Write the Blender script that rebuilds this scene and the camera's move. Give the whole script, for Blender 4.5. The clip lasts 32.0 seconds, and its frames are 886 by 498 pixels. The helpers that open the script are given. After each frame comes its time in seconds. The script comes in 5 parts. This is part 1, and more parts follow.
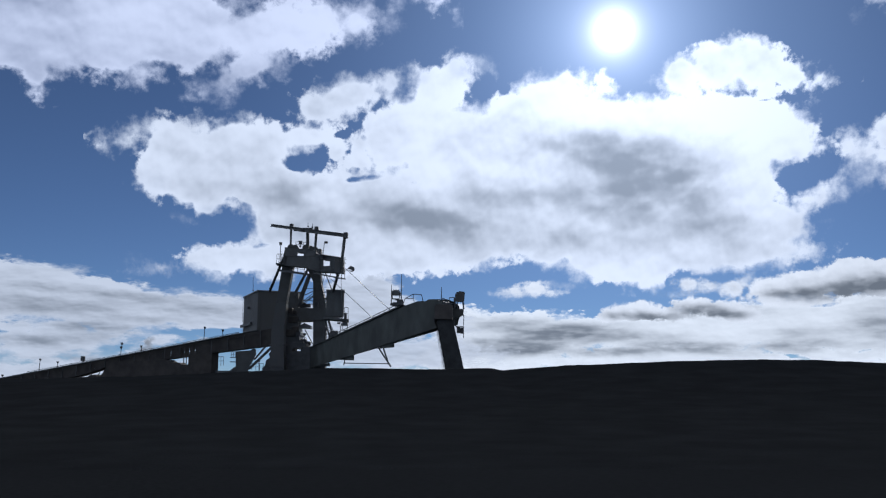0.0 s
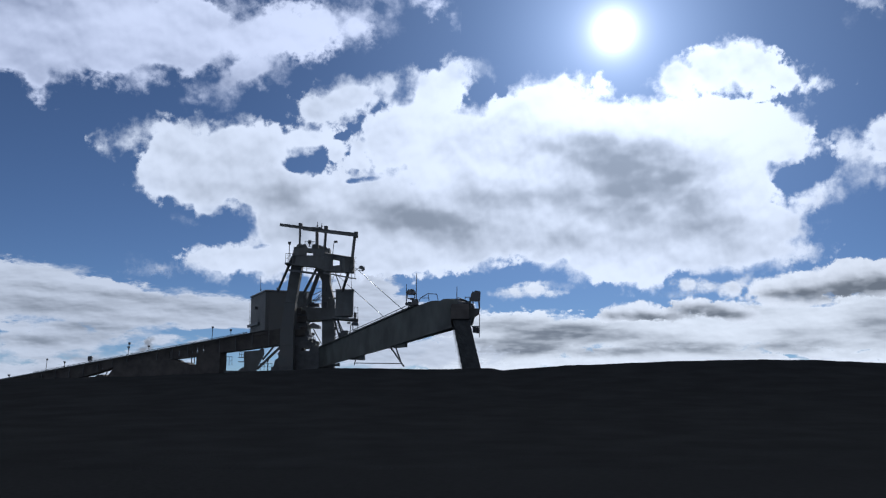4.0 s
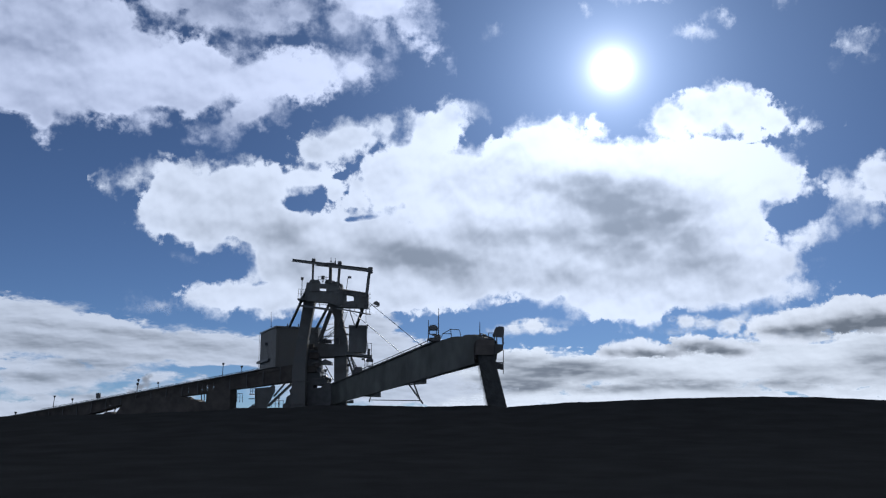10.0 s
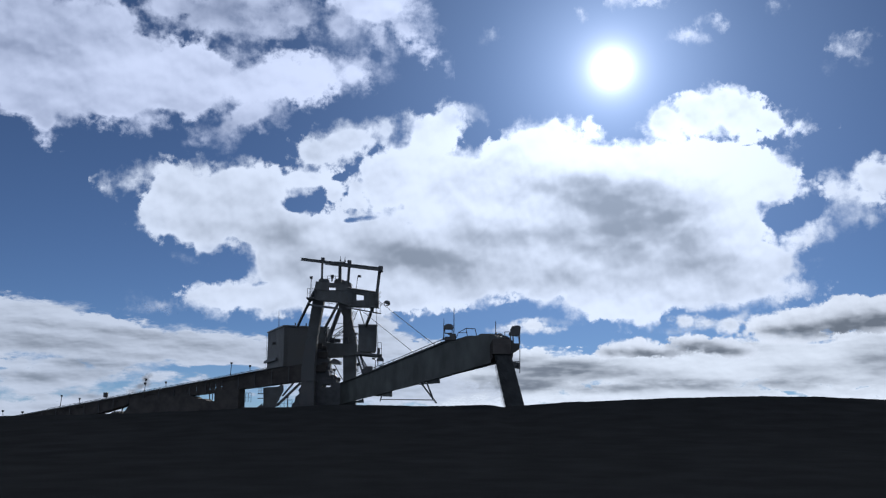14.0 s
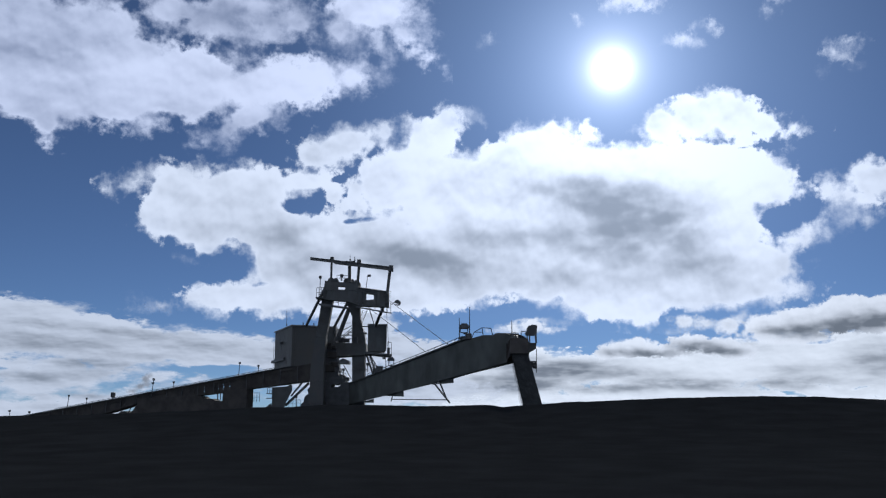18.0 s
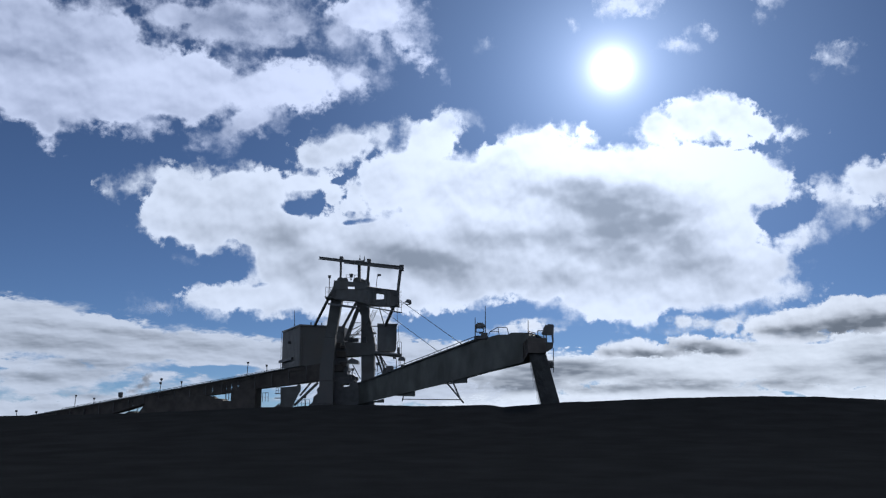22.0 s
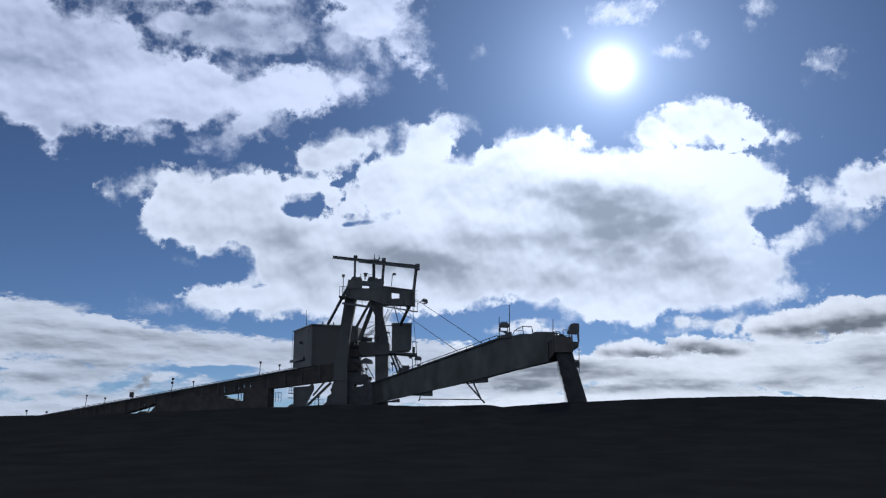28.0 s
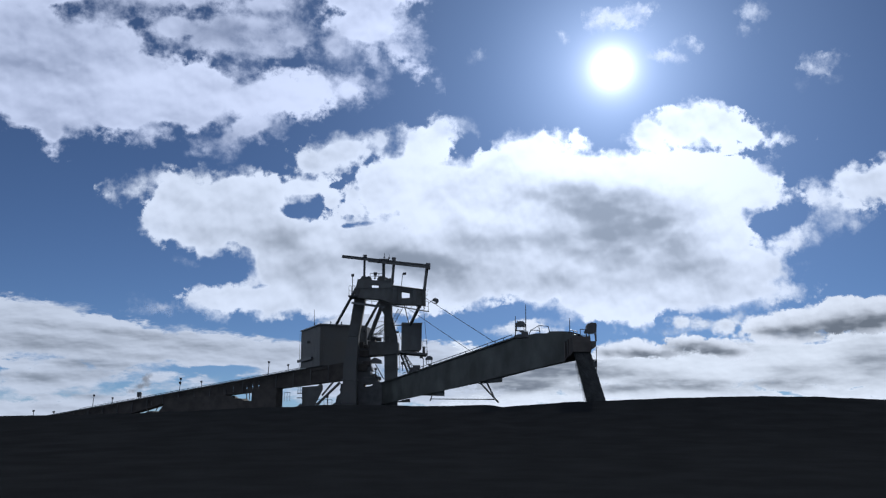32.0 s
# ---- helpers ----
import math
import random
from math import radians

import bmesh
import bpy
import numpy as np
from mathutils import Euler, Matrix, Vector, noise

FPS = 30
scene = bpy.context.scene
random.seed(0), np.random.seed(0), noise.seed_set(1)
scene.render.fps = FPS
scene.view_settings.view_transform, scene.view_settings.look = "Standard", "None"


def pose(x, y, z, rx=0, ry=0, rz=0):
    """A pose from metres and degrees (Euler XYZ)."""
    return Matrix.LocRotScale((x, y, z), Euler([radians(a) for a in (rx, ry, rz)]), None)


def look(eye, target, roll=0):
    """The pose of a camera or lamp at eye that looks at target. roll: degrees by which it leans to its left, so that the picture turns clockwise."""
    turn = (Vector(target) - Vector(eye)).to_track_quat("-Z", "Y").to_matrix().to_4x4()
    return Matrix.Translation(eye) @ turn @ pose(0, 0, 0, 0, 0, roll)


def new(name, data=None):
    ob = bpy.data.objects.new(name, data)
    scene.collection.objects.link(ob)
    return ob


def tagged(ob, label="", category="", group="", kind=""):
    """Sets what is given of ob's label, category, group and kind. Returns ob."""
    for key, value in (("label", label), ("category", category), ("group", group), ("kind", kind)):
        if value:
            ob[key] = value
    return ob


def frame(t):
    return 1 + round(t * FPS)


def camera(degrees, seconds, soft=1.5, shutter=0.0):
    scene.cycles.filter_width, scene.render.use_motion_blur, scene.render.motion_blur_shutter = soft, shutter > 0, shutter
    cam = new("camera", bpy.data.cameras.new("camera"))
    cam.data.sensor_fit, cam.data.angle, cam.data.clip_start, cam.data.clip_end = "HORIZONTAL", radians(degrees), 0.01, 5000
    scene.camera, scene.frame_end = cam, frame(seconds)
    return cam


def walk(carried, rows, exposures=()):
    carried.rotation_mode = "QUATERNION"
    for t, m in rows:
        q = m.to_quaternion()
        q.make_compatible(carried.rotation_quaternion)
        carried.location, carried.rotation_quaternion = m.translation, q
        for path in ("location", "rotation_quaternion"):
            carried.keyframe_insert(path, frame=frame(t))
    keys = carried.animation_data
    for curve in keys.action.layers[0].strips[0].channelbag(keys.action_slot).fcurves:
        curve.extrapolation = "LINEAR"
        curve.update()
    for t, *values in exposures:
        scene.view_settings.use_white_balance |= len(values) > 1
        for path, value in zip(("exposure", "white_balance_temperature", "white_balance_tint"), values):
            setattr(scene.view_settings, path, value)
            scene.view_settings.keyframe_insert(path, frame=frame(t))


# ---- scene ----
# ---- camera: on a tripod, one tilt up between 7.4 and 10 s ----
LENS = 52.21
EYE = (0.0, 0.0, 1.6)
cam = camera(LENS, 32.0, soft=1.25)
LOW, HIGH = 98.706, 100.983          # tilt before and after


def held(share):
    return pose(*EYE, LOW + (HIGH - LOW) * share, 0, -0.04 * min(max(share, 0), 1))


walk(cam, [(0, held(0)), (7.0, held(0)), (7.5, held(0.012)), (8.0, held(0.375)), (8.5, held(0.775)),
           (9.0, held(0.895)), (9.5, held(0.99)), (10.0, held(1.012)), (10.5, held(1.0)), (32.0, held(1))],
     exposures=[(0, 0.0, 6280, 10), (32, 0.0, 6280, 10)])

# ---- daylight: low sun ahead of the camera ----
SUN_AZ, SUN_EL = radians(11.24), radians(21.87)   # azimuth from +y towards +x
SUN_DIR = Vector((math.sin(SUN_AZ) * math.cos(SUN_EL), math.cos(SUN_AZ) * math.cos(SUN_EL), math.sin(SUN_EL)))

sun_data = bpy.data.lights.new("sun", "SUN")
sun_data.energy, sun_data.angle, sun_data.color = 2.5, radians(0.53), (1.0, 0.95, 0.87)
sun = new("sun", sun_data)
sun.matrix_world = look((0, 0, 60), Vector((0, 0, 60)) - SUN_DIR)

world = bpy.data.worlds.new("sky")
scene.world = world
world.use_nodes = True
wt = world.node_tree
wt.nodes.clear()
w_out = wt.nodes.new("ShaderNodeOutputWorld")
w_sky = wt.nodes.new("ShaderNodeTexSky")
w_sky.sky_type, w_sky.sun_disc = "NISHITA", False
w_sky.sun_elevation, w_sky.sun_rotation = SUN_EL, SUN_AZ
w_sky.air_density, w_sky.dust_density, w_sky.ozone_density, w_sky.altitude = 1.0, 0.1, 6.0, 5000
w_bg = wt.nodes.new("ShaderNodeBackground")
w_bg.inputs["Strength"].default_value = 0.051
w_soft = wt.nodes.new("ShaderNodeHueSaturation")
w_soft.inputs["Saturation"].default_value = 0.93
wt.links.new(w_sky.outputs[0], w_soft.inputs["Color"])
wt.links.new(w_soft.outputs[0], w_bg.inputs["Color"])
# the sun's own disc and the aureole round it
w_geo = wt.nodes.new("ShaderNodeTexCoord")
w_dot = wt.nodes.new("ShaderNodeVectorMath")
w_dot.operation = "DOT_PRODUCT"
w_dot.inputs[1].default_value = SUN_DIR
wt.links.new(w_geo.outputs["Generated"], w_dot.inputs[0])
w_ang = wt.nodes.new("ShaderNodeMath")
w_ang.operation = "ARCCOSINE"
wt.links.new(w_dot.outputs["Value"], w_ang.inputs[0])


def sun_ring(reach, power, gain):
    """Light that falls off from the sun's middle to `reach` degrees."""
    m = wt.nodes.new("ShaderNodeMapRange")
    m.inputs["From Min"].default_value, m.inputs["From Max"].default_value = radians(reach), 0.0
    wt.links.new(w_ang.outputs[0], m.inputs["Value"])
    p = wt.nodes.new("ShaderNodeMath")
    p.operation = "POWER"
    p.inputs[1].default_value = power
    wt.links.new(m.outputs[0], p.inputs[0])
    g = wt.nodes.new("ShaderNodeMath")
    g.operation = "MULTIPLY"
    g.inputs[1].default_value = gain
    wt.links.new(p.outputs[0], g.inputs[0])
    return g.outputs[0]


total = w_bg.outputs[0]
for tone, reach, power, gain in (((1.0, 0.98, 0.95, 1), 14.0, 22.0, 4.0), ((0.75, 0.88, 1.15, 1), 10.0, 2.4, 0.46), ((0.56, 0.8, 1.26, 1), 31.0, 2.6, 0.41)):
    w_ring = wt.nodes.new("ShaderNodeBackground")
    w_ring.inputs["Color"].default_value = tone
    wt.links.new(sun_ring(reach, power, gain), w_ring.inputs["Strength"])
    w_add = wt.nodes.new("ShaderNodeAddShader")
    wt.links.new(total, w_add.inputs[0])
    wt.links.new(w_ring.outputs[0], w_add.inputs[1])
    total = w_add.outputs[0]
wt.links.new(total, w_out.inputs["Surface"])


# ---- materials ----
def surface(name, colour, rough=0.6, metal=0.0, scale=3.0, vary=0.25, bump=0.15, fine=25.0, dirt=None, dirt_amount=0.5, gloss=0.35):
    """A painted or mineral surface: broad patches of another tone, fine grain and relief, all in metres."""
    m = bpy.data.materials.new(name)
    m.use_nodes = True
    nt = m.node_tree
    b = nt.nodes["Principled BSDF"]
    b.inputs["Metallic"].default_value = metal
    b.inputs["Specular IOR Level"].default_value = gloss
    co = nt.nodes.new("ShaderNodeTexCoord")
    n1 = nt.nodes.new("ShaderNodeTexNoise")
    n1.inputs["Scale"].default_value, n1.inputs["Detail"].default_value = scale, 6
    n2 = nt.nodes.new("ShaderNodeTexNoise")
    n2.inputs["Scale"].default_value, n2.inputs["Detail"].default_value = fine, 4
    for n in (n1, n2):
        nt.links.new(co.outputs["Object"], n.inputs["Vector"])
    ramp = nt.nodes.new("ShaderNodeValToRGB")
    ramp.color_ramp.elements[0].position, ramp.color_ramp.elements[1].position = 0.35, 0.7
    d = dirt or [c * (1 - vary) for c in colour]
    ramp.color_ramp.elements[0].color = (*[a + (c - a) * dirt_amount for a, c in zip(colour, d)], 1)
    ramp.color_ramp.elements[1].color = (*[min(1, c * (1 + vary * 0.5)) for c in colour], 1)
    nt.links.new(n1.outputs["Fac"], ramp.inputs[0])
    mix = nt.nodes.new("ShaderNodeMix")
    mix.data_type, mix.blend_type = "RGBA", "MULTIPLY"
    mix.inputs["Factor"].default_value = 0.5
    grey = nt.nodes.new("ShaderNodeMapRange")
    grey.inputs["To Min"].default_value, grey.inputs["To Max"].default_value = 0.55, 1.25
    nt.links.new(n2.outputs["Fac"], grey.inputs["Value"])
    nt.links.new(ramp.outputs[0], mix.inputs["A"])
    nt.links.new(grey.outputs[0], mix.inputs["B"])
    nt.links.new(mix.outputs["Result"], b.inputs["Base Color"])
    rr = nt.nodes.new("ShaderNodeMapRange")
    rr.inputs["To Min"].default_value, rr.inputs["To Max"].default_value = max(0.05, rough - 0.15), min(1, rough + 0.15)
    nt.links.new(n1.outputs["Fac"], rr.inputs["Value"])
    nt.links.new(rr.outputs[0], b.inputs["Roughness"])
    bp = nt.nodes.new("ShaderNodeBump")
    bp.inputs["Strength"].default_value, bp.inputs["Distance"].default_value = bump, 0.05
    nt.links.new(n2.outputs["Fac"], bp.inputs["Height"])
    nt.links.new(bp.outputs[0], b.inputs["Normal"])
    return m


COAL = surface("coal", (0.019, 0.0208, 0.023), 0.9, 0, 0.5, 0.3, 0.6, 14, gloss=0.0)
EARTH = surface("coal_dusted_earth", (0.018, 0.0197, 0.0218), 0.95, 0, 0.08, 0.25, 0.5, 6, gloss=0.0)
FALLING = surface("falling_coal", (0.045, 0.047, 0.048), 0.95, 0, 1.5, 0.35, 0.6, 10, gloss=0.05)
STEEL = surface("painted_steel", (0.1, 0.106, 0.106), 0.6, 0, 0.8, 0.35, 0.1, 20, (0.08, 0.075, 0.068), 0.7)
RUSTY = surface("rust_brown_steel", (0.074, 0.066, 0.06), 0.75, 0, 0.9, 0.45, 0.15, 16, (0.05, 0.045, 0.042), 0.8, gloss=0.15)
PALE = surface("pale_painted_steel", (0.072, 0.076, 0.076), 0.5, 0, 0.7, 0.3, 0.1, 20, (0.11, 0.1, 0.095), 0.6)
CLAD = surface("ribbed_cladding", (0.08, 0.08, 0.078), 0.55, 0, 0.5, 0.25, 0.1, 20, (0.1, 0.092, 0.08), 0.5)
ROOF = surface("roof_sheet", (0.2, 0.2, 0.2), 0.45, 0.3, 0.6, 0.3, 0.1, 18)
BOOM = surface("boom_plate", (0.115, 0.125, 0.118), 0.75, 0, 0.35, 0.16, 0.1, 18, (0.05, 0.05, 0.045), 0.8, gloss=0.15)
BELT = surface("rubber_belt", (0.03, 0.03, 0.03), 0.8, 0, 1.5, 0.3, 0.2, 30)
# pale tone that stands in for sunlight on the tail's walkway edge
EDGE = surface("sunlit_edge_tone", (0.32, 0.33, 0.33), 0.5, 0.3, 2.0, 0.3, 0.05, 40)
GALV = surface("galvanised_rail", (0.11, 0.115, 0.12), 0.6, 0.2, 2.0, 0.3, 0.05, 40)
DARK = surface("dark_machinery", (0.08, 0.08, 0.082), 0.5, 0.2, 1.2, 0.4, 0.1, 25)
ROPE = surface("steel_rope", (0.1, 0.1, 0.1), 0.5, 0.6, 6, 0.3, 0.1, 60)
GLASS = surface("lamp_glass", (0.06, 0.065, 0.07), 0.1, 0, 3, 0.1, 0.02, 30)


def airborne_dust():
    """Thin coal dust: mostly clear, with ragged streaks."""
    m = bpy.data.materials.new("coal_dust")
    m.use_nodes = True
    nt = m.node_tree
    b = nt.nodes["Principled BSDF"]
    b.inputs["Base Color"].default_value = (0.03, 0.03, 0.03, 1)
    b.inputs["Roughness"].default_value = 1.0
    b.inputs["Specular IOR Level"].default_value = 0.0
    co = nt.nodes.new("ShaderNodeTexCoord")
    uv = nt.nodes.new("ShaderNodeUVMap")
    uv.uv_map = "across"
    sep = nt.nodes.new("ShaderNodeSeparateXYZ")
    nt.links.new(uv.outputs[0], sep.inputs[0])
    mp = nt.nodes.new("ShaderNodeMapping")
    mp.inputs["Scale"].default_value = (6, 6, 1.2)
    nt.links.new(co.outputs["Object"], mp.inputs["Vector"])
    n = nt.nodes.new("ShaderNodeTexNoise")
    n.inputs["Scale"].default_value, n.inputs["Detail"].default_value = 1.0, 6
    nt.links.new(mp.outputs[0], n.inputs["Vector"])
    add = nt.nodes.new("ShaderNodeMath")
    add.operation = "ADD"
    nt.links.new(sep.outputs["X"], add.inputs[0])
    nt.links.new(n.outputs["Fac"], add.inputs[1])
    r = nt.nodes.new("ShaderNodeMapRange")
    r.inputs["From Min"].default_value, r.inputs["From Max"].default_value = 0.65, 1.45
    nt.links.new(add.outputs[0], r.inputs["Value"])
    nt.links.new(r.outputs[0], b.inputs["Alpha"])
    return m


DUST = airborne_dust()


# ---- mesh helpers ----
def part(name, bm, material, parent=None, label=""):
    me = bpy.data.meshes.new(name)
    bm.to_mesh(me)
    bm.free()
    me.materials.append(material)
    ob = new(name, me)
    ob.parent = parent
    if label:
        ob["label"] = label
    return ob


def add_box(bm, centre, size, turn=None, bevel=0.0):
    m = Matrix.Translation(centre) @ (turn.to_4x4() if turn else Matrix()) @ Matrix.Diagonal((*size, 1))
    made = bmesh.ops.create_cube(bm, size=1, matrix=m)["verts"]
    if bevel:
        edges = {e for v in made for e in v.link_edges}
        bmesh.ops.bevel(bm, geom=list(edges), offset=bevel, segments=1, affect="EDGES", clamp_overlap=True)


def along(a, b):
    """A turn whose x axis runs from a to b and whose z axis stays as upright as it can."""
    x = (Vector(b) - Vector(a)).normalized()
    side = Vector((0, 0, 1)).cross(x)
    if side.length < 1e-3:
        side = Vector((0, 1, 0))
    side.normalize()
    return Matrix((x, side, x.cross(side))).transposed()


def add_bar(bm, a, b, wide, high=None, bevel=0.0):
    """A box section from a to b."""
    a, b = Vector(a), Vector(b)
    add_box(bm, (a + b) / 2, ((b - a).length, wide, high or wide), along(a, b), bevel)


def add_channel(bm, a, b, wide, high, web=0.04):
    """An I section: two flanges and a web."""
    a, b = Vector(a), Vector(b)
    turn = along(a, b)
    up = turn @ Vector((0, 0, 1))
    long = (b - a).length
    mid = (a + b) / 2
    for s in (-1, 1):
        add_box(bm, mid + up * s * (high / 2 - web / 2), (long, wide, web), turn)
    add_box(bm, mid, (long, web, high - 2 * web), turn)


def add_pipe(bm, a, b, r, sides=8, r2=None):
    a, b = Vector(a), Vector(b)
    m = Matrix.Translation((a + b) / 2) @ (b - a).to_track_quat("Z", "Y").to_matrix().to_4x4()
    bmesh.ops.create_cone(bm, cap_ends=True, segments=sides, radius1=r, radius2=r if r2 is None else r2, depth=(b - a).length, matrix=m)


def bars(name, pairs, wide, material, parent, high=None, label=""):
    bm = bmesh.new()
    for a, b in pairs:
        add_bar(bm, a, b, wide, high)
    return part(name, bm, material, parent, label)


# ---- ground ----
def build_ground():
    bm = bmesh.new()
    rings = [0, 15, 40, 100, 250, 600, 1500, 3200, 4900]
    loops = []
    for r in rings[1:]:
        loops.append([bm.verts.new((r * math.cos(i * math.tau / 64), r * math.sin(i * math.tau / 64), 0)) for i in range(64)])
    mid = bm.verts.new((0, 0, 0))
    for i in range(64):
        j = (i + 1) % 64
        bm.faces.new((mid, loops[0][i], loops[0][j]))
        for a, b in zip(loops, loops[1:]):
            bm.faces.new((a[i], b[i], b[j], a[j]))
    return tagged(part("ground", bm, EARTH), "black coal-dusted bare earth of a coal yard", "ground", kind="structure")


# ---- the stockpile between the camera and the machine ----
def crest(x):
    """Height of the pile's crest over the ground along x."""
    xs = (-60, -29.0, -20.0, -13.0, -7.5, 0.5, 2.9, 3.3, 3.83, 4.5, 8.0, 15.5, 21.0, 25.0, 29.5, 60)
    zs = (2.0, 2.13, 2.3, 2.62, 2.84, 2.78, 2.85, 2.82, 2.68, 2.75, 3.02, 3.3, 3.42, 3.34, 3.15, 2.6)
    return np.interp(x, xs, zs)


def build_stockpile():
    xs = np.concatenate([np.linspace(-110, -36, 60)[:-1], np.linspace(-36, 36, 420), np.linspace(36, 110, 60)[1:]])
    ys = np.concatenate([np.linspace(17, 57, 90)[:-1], np.linspace(57, 63, 60), np.linspace(63, 100, 80)[1:]])
    smooth = sum(crest(xs + d) for d in np.linspace(-0.22, 0.22, 7)) / 7
    verts = []
    for y in ys:
        front = min(max((y - 18.0) / 41.5, 0), 1)
        back = min(max((98.0 - y) / 12.0, 0), 1)
        rise = (0.35 * front + 0.65 * front ** 3) ** 1.0 * (back * back * (3 - 2 * back))
        fall = 1 - 0.006 * max(y - 60, 0)
        for x, z in zip(xs, smooth):
            end = min(max((108 - abs(x)) / 12, 0), 1)
            rough = 0.045 * noise.fractal(Vector((x * 0.35, y * 0.35, 0)), 1.0, 2.0, 4) + 0.02 * noise.noise(Vector((x * 3.1, y * 3.1, 5)))
            verts.append((x, y, max(z * rise * fall * end + rough * rise, -0.05) if rise * end > 0 else -0.05))
    n = len(xs)
    faces = [(j * n + i, j * n + i + 1, (j + 1) * n + i + 1, (j + 1) * n + i) for j in range(len(ys) - 1) for i in range(n - 1)]
    me = bpy.data.meshes.new("coal_stockpile")
    me.from_pydata(verts, [], faces)
    me.polygons.foreach_set("use_smooth", [True] * len(faces))
    me.materials.append(COAL)
    pile = tagged(new("coal_stockpile", me), "long low stockpile of loose black coal on the ground", "stockpile")
    # loose lumps strewn over the near slope and along the crest
    rnd = random.Random(5)
    points, sides = [], []
    for k in range(7000):
        i = rnd.randrange(60, n - 60)
        j = rnd.randrange(120, 156)
        c = Vector(verts[j * n + i]) + Vector((rnd.uniform(-0.1, 0.1), rnd.uniform(-0.1, 0.1), 0))
        size = rnd.uniform(0.012, 0.03)
        f = len(points)
        for d in ((1, 0, 0), (0, 1, 0), (-1, 0, 0), (0, -1, 0), (0, 0, 1), (0, 0, -1)):
            points.append(c + Vector(d) * size * rnd.uniform(0.6, 1.3))
        sides += [(f + a, f + b, f + 4) for a, b in ((0, 1), (1, 2), (2, 3), (3, 0))] + [(f + b, f + a, f + 5) for a, b in ((0, 1), (1, 2), (2, 3), (3, 0))]
    me = bpy.data.meshes.new("coal_lumps")
    me.from_pydata(points, [], sides)
    me.materials.append(COAL)
    lumps = tagged(new("coal_lumps", me), kind="stuff")
    lumps.parent = pile
    return pile


build_ground()
build_stockpile()

# ---- clouds: sheets of vapour in one drifting layer, and far banks over the horizon ----
DRIFT_AZ = radians(-11.8)
LAYER = 400.0                # height of the layer
FAR = 4600.0                 # distance of the banks
DRIFT = Vector((math.sin(DRIFT_AZ), math.cos(DRIFT_AZ), 0))


def vapour(name, white, grey, crisp=0.14, wispy=0.6, ragged=1.0, stretch=1.0, relief=1.0, size=1.0):
    """Cloud stuff: billowed and ragged edges, crisp in places and wispy in others, grey where the cloud is thick. It
    glows; its sunlit and shaded tones are put into the emission.
    """
    m = bpy.data.materials.new(name)
    m.use_nodes = True
    nt = m.node_tree
    nt.nodes.clear()
    out = nt.nodes.new("ShaderNodeOutputMaterial")
    uv = nt.nodes.new("ShaderNodeUVMap")
    uv.uv_map = "sky"

    def held_by(attribute):
        n = nt.nodes.new("ShaderNodeAttribute")
        n.attribute_name = attribute
        return n.outputs["Fac"]

    def grain(scale, detail, rough, distort=0.0, shift=(0, 0, 0), squash=1.0):
        sc = nt.nodes.new("ShaderNodeMapping")
        sc.inputs["Scale"].default_value = (1, stretch * squash, 1)
        sc.inputs["Location"].default_value = shift
        nt.links.new(uv.outputs[0], sc.inputs["Vector"])
        n = nt.nodes.new("ShaderNodeTexNoise")
        n.noise_dimensions = "2D"
        n.inputs["Scale"].default_value, n.inputs["Detail"].default_value = scale * size, detail
        n.inputs["Roughness"].default_value, n.inputs["Distortion"].default_value = rough, distort
        nt.links.new(sc.outputs[0], n.inputs["Vector"])
        return n.outputs["Fac"]

    def calc(op, a, b):
        n = nt.nodes.new("ShaderNodeMath")
        n.operation = op
        for i, v in enumerate((a, b)):
            if isinstance(v, (int, float)):
                n.inputs[i].default_value = v
            else:
                nt.links.new(v, n.inputs[i])
        return n.outputs[0]

    def ramp(v, lo, hi, to0=0.0, to1=1.0):
        n = nt.nodes.new("ShaderNodeMapRange")
        n.interpolation_type = "SMOOTHSTEP"
        for k, x in (("Value", v), ("From Min", lo), ("From Max", hi), ("To Min", to0), ("To Max", to1)):
            if isinstance(x, (int, float)):
                n.inputs[k].default_value = x
            else:
                nt.links.new(x, n.inputs[k])
        return n.outputs[0]

    def billows(scale, detail, shift=(0, 0, 0)):
        """Rounded, crowded heads, bent out of their cells by noise; 0 in a head's middle."""
        scale *= size
        sc = nt.nodes.new("ShaderNodeMapping")
        sc.inputs["Scale"].default_value = (1, 0.5 + 0.5 * stretch, 1)
        sc.inputs["Location"].default_value = shift
        nt.links.new(uv.outputs[0], sc.inputs["Vector"])
        n = nt.nodes.new("ShaderNodeTexNoise")
        n.noise_dimensions = "2D"
        n.inputs["Scale"].default_value, n.inputs["Detail"].default_value = scale * 1.3, 4
        nt.links.new(sc.outputs[0], n.inputs["Vector"])
        bend = nt.nodes.new("ShaderNodeVectorMath")
        bend.operation = "MULTIPLY_ADD"
        bend.inputs[1].default_value = (0.9 / scale,) * 3
        nt.links.new(n.outputs["Color"], bend.inputs[0])
        nt.links.new(sc.outputs[0], bend.inputs[2])
        v = nt.nodes.new("ShaderNodeTexVoronoi")
        v.voronoi_dimensions, v.feature, v.normalize = "2D", "SMOOTH_F1", True
        v.inputs["Scale"].default_value, v.inputs["Detail"].default_value = scale, detail
        v.inputs["Roughness"].default_value, v.inputs["Lacunarity"].default_value = 0.55, 2.2
        v.inputs["Smoothness"].default_value = 0.35
        nt.links.new(bend.outputs[0], v.inputs["Vector"])
        return v.outputs["Distance"]

    den, shade, body = held_by("vapour"), held_by("shade"), held_by("body")
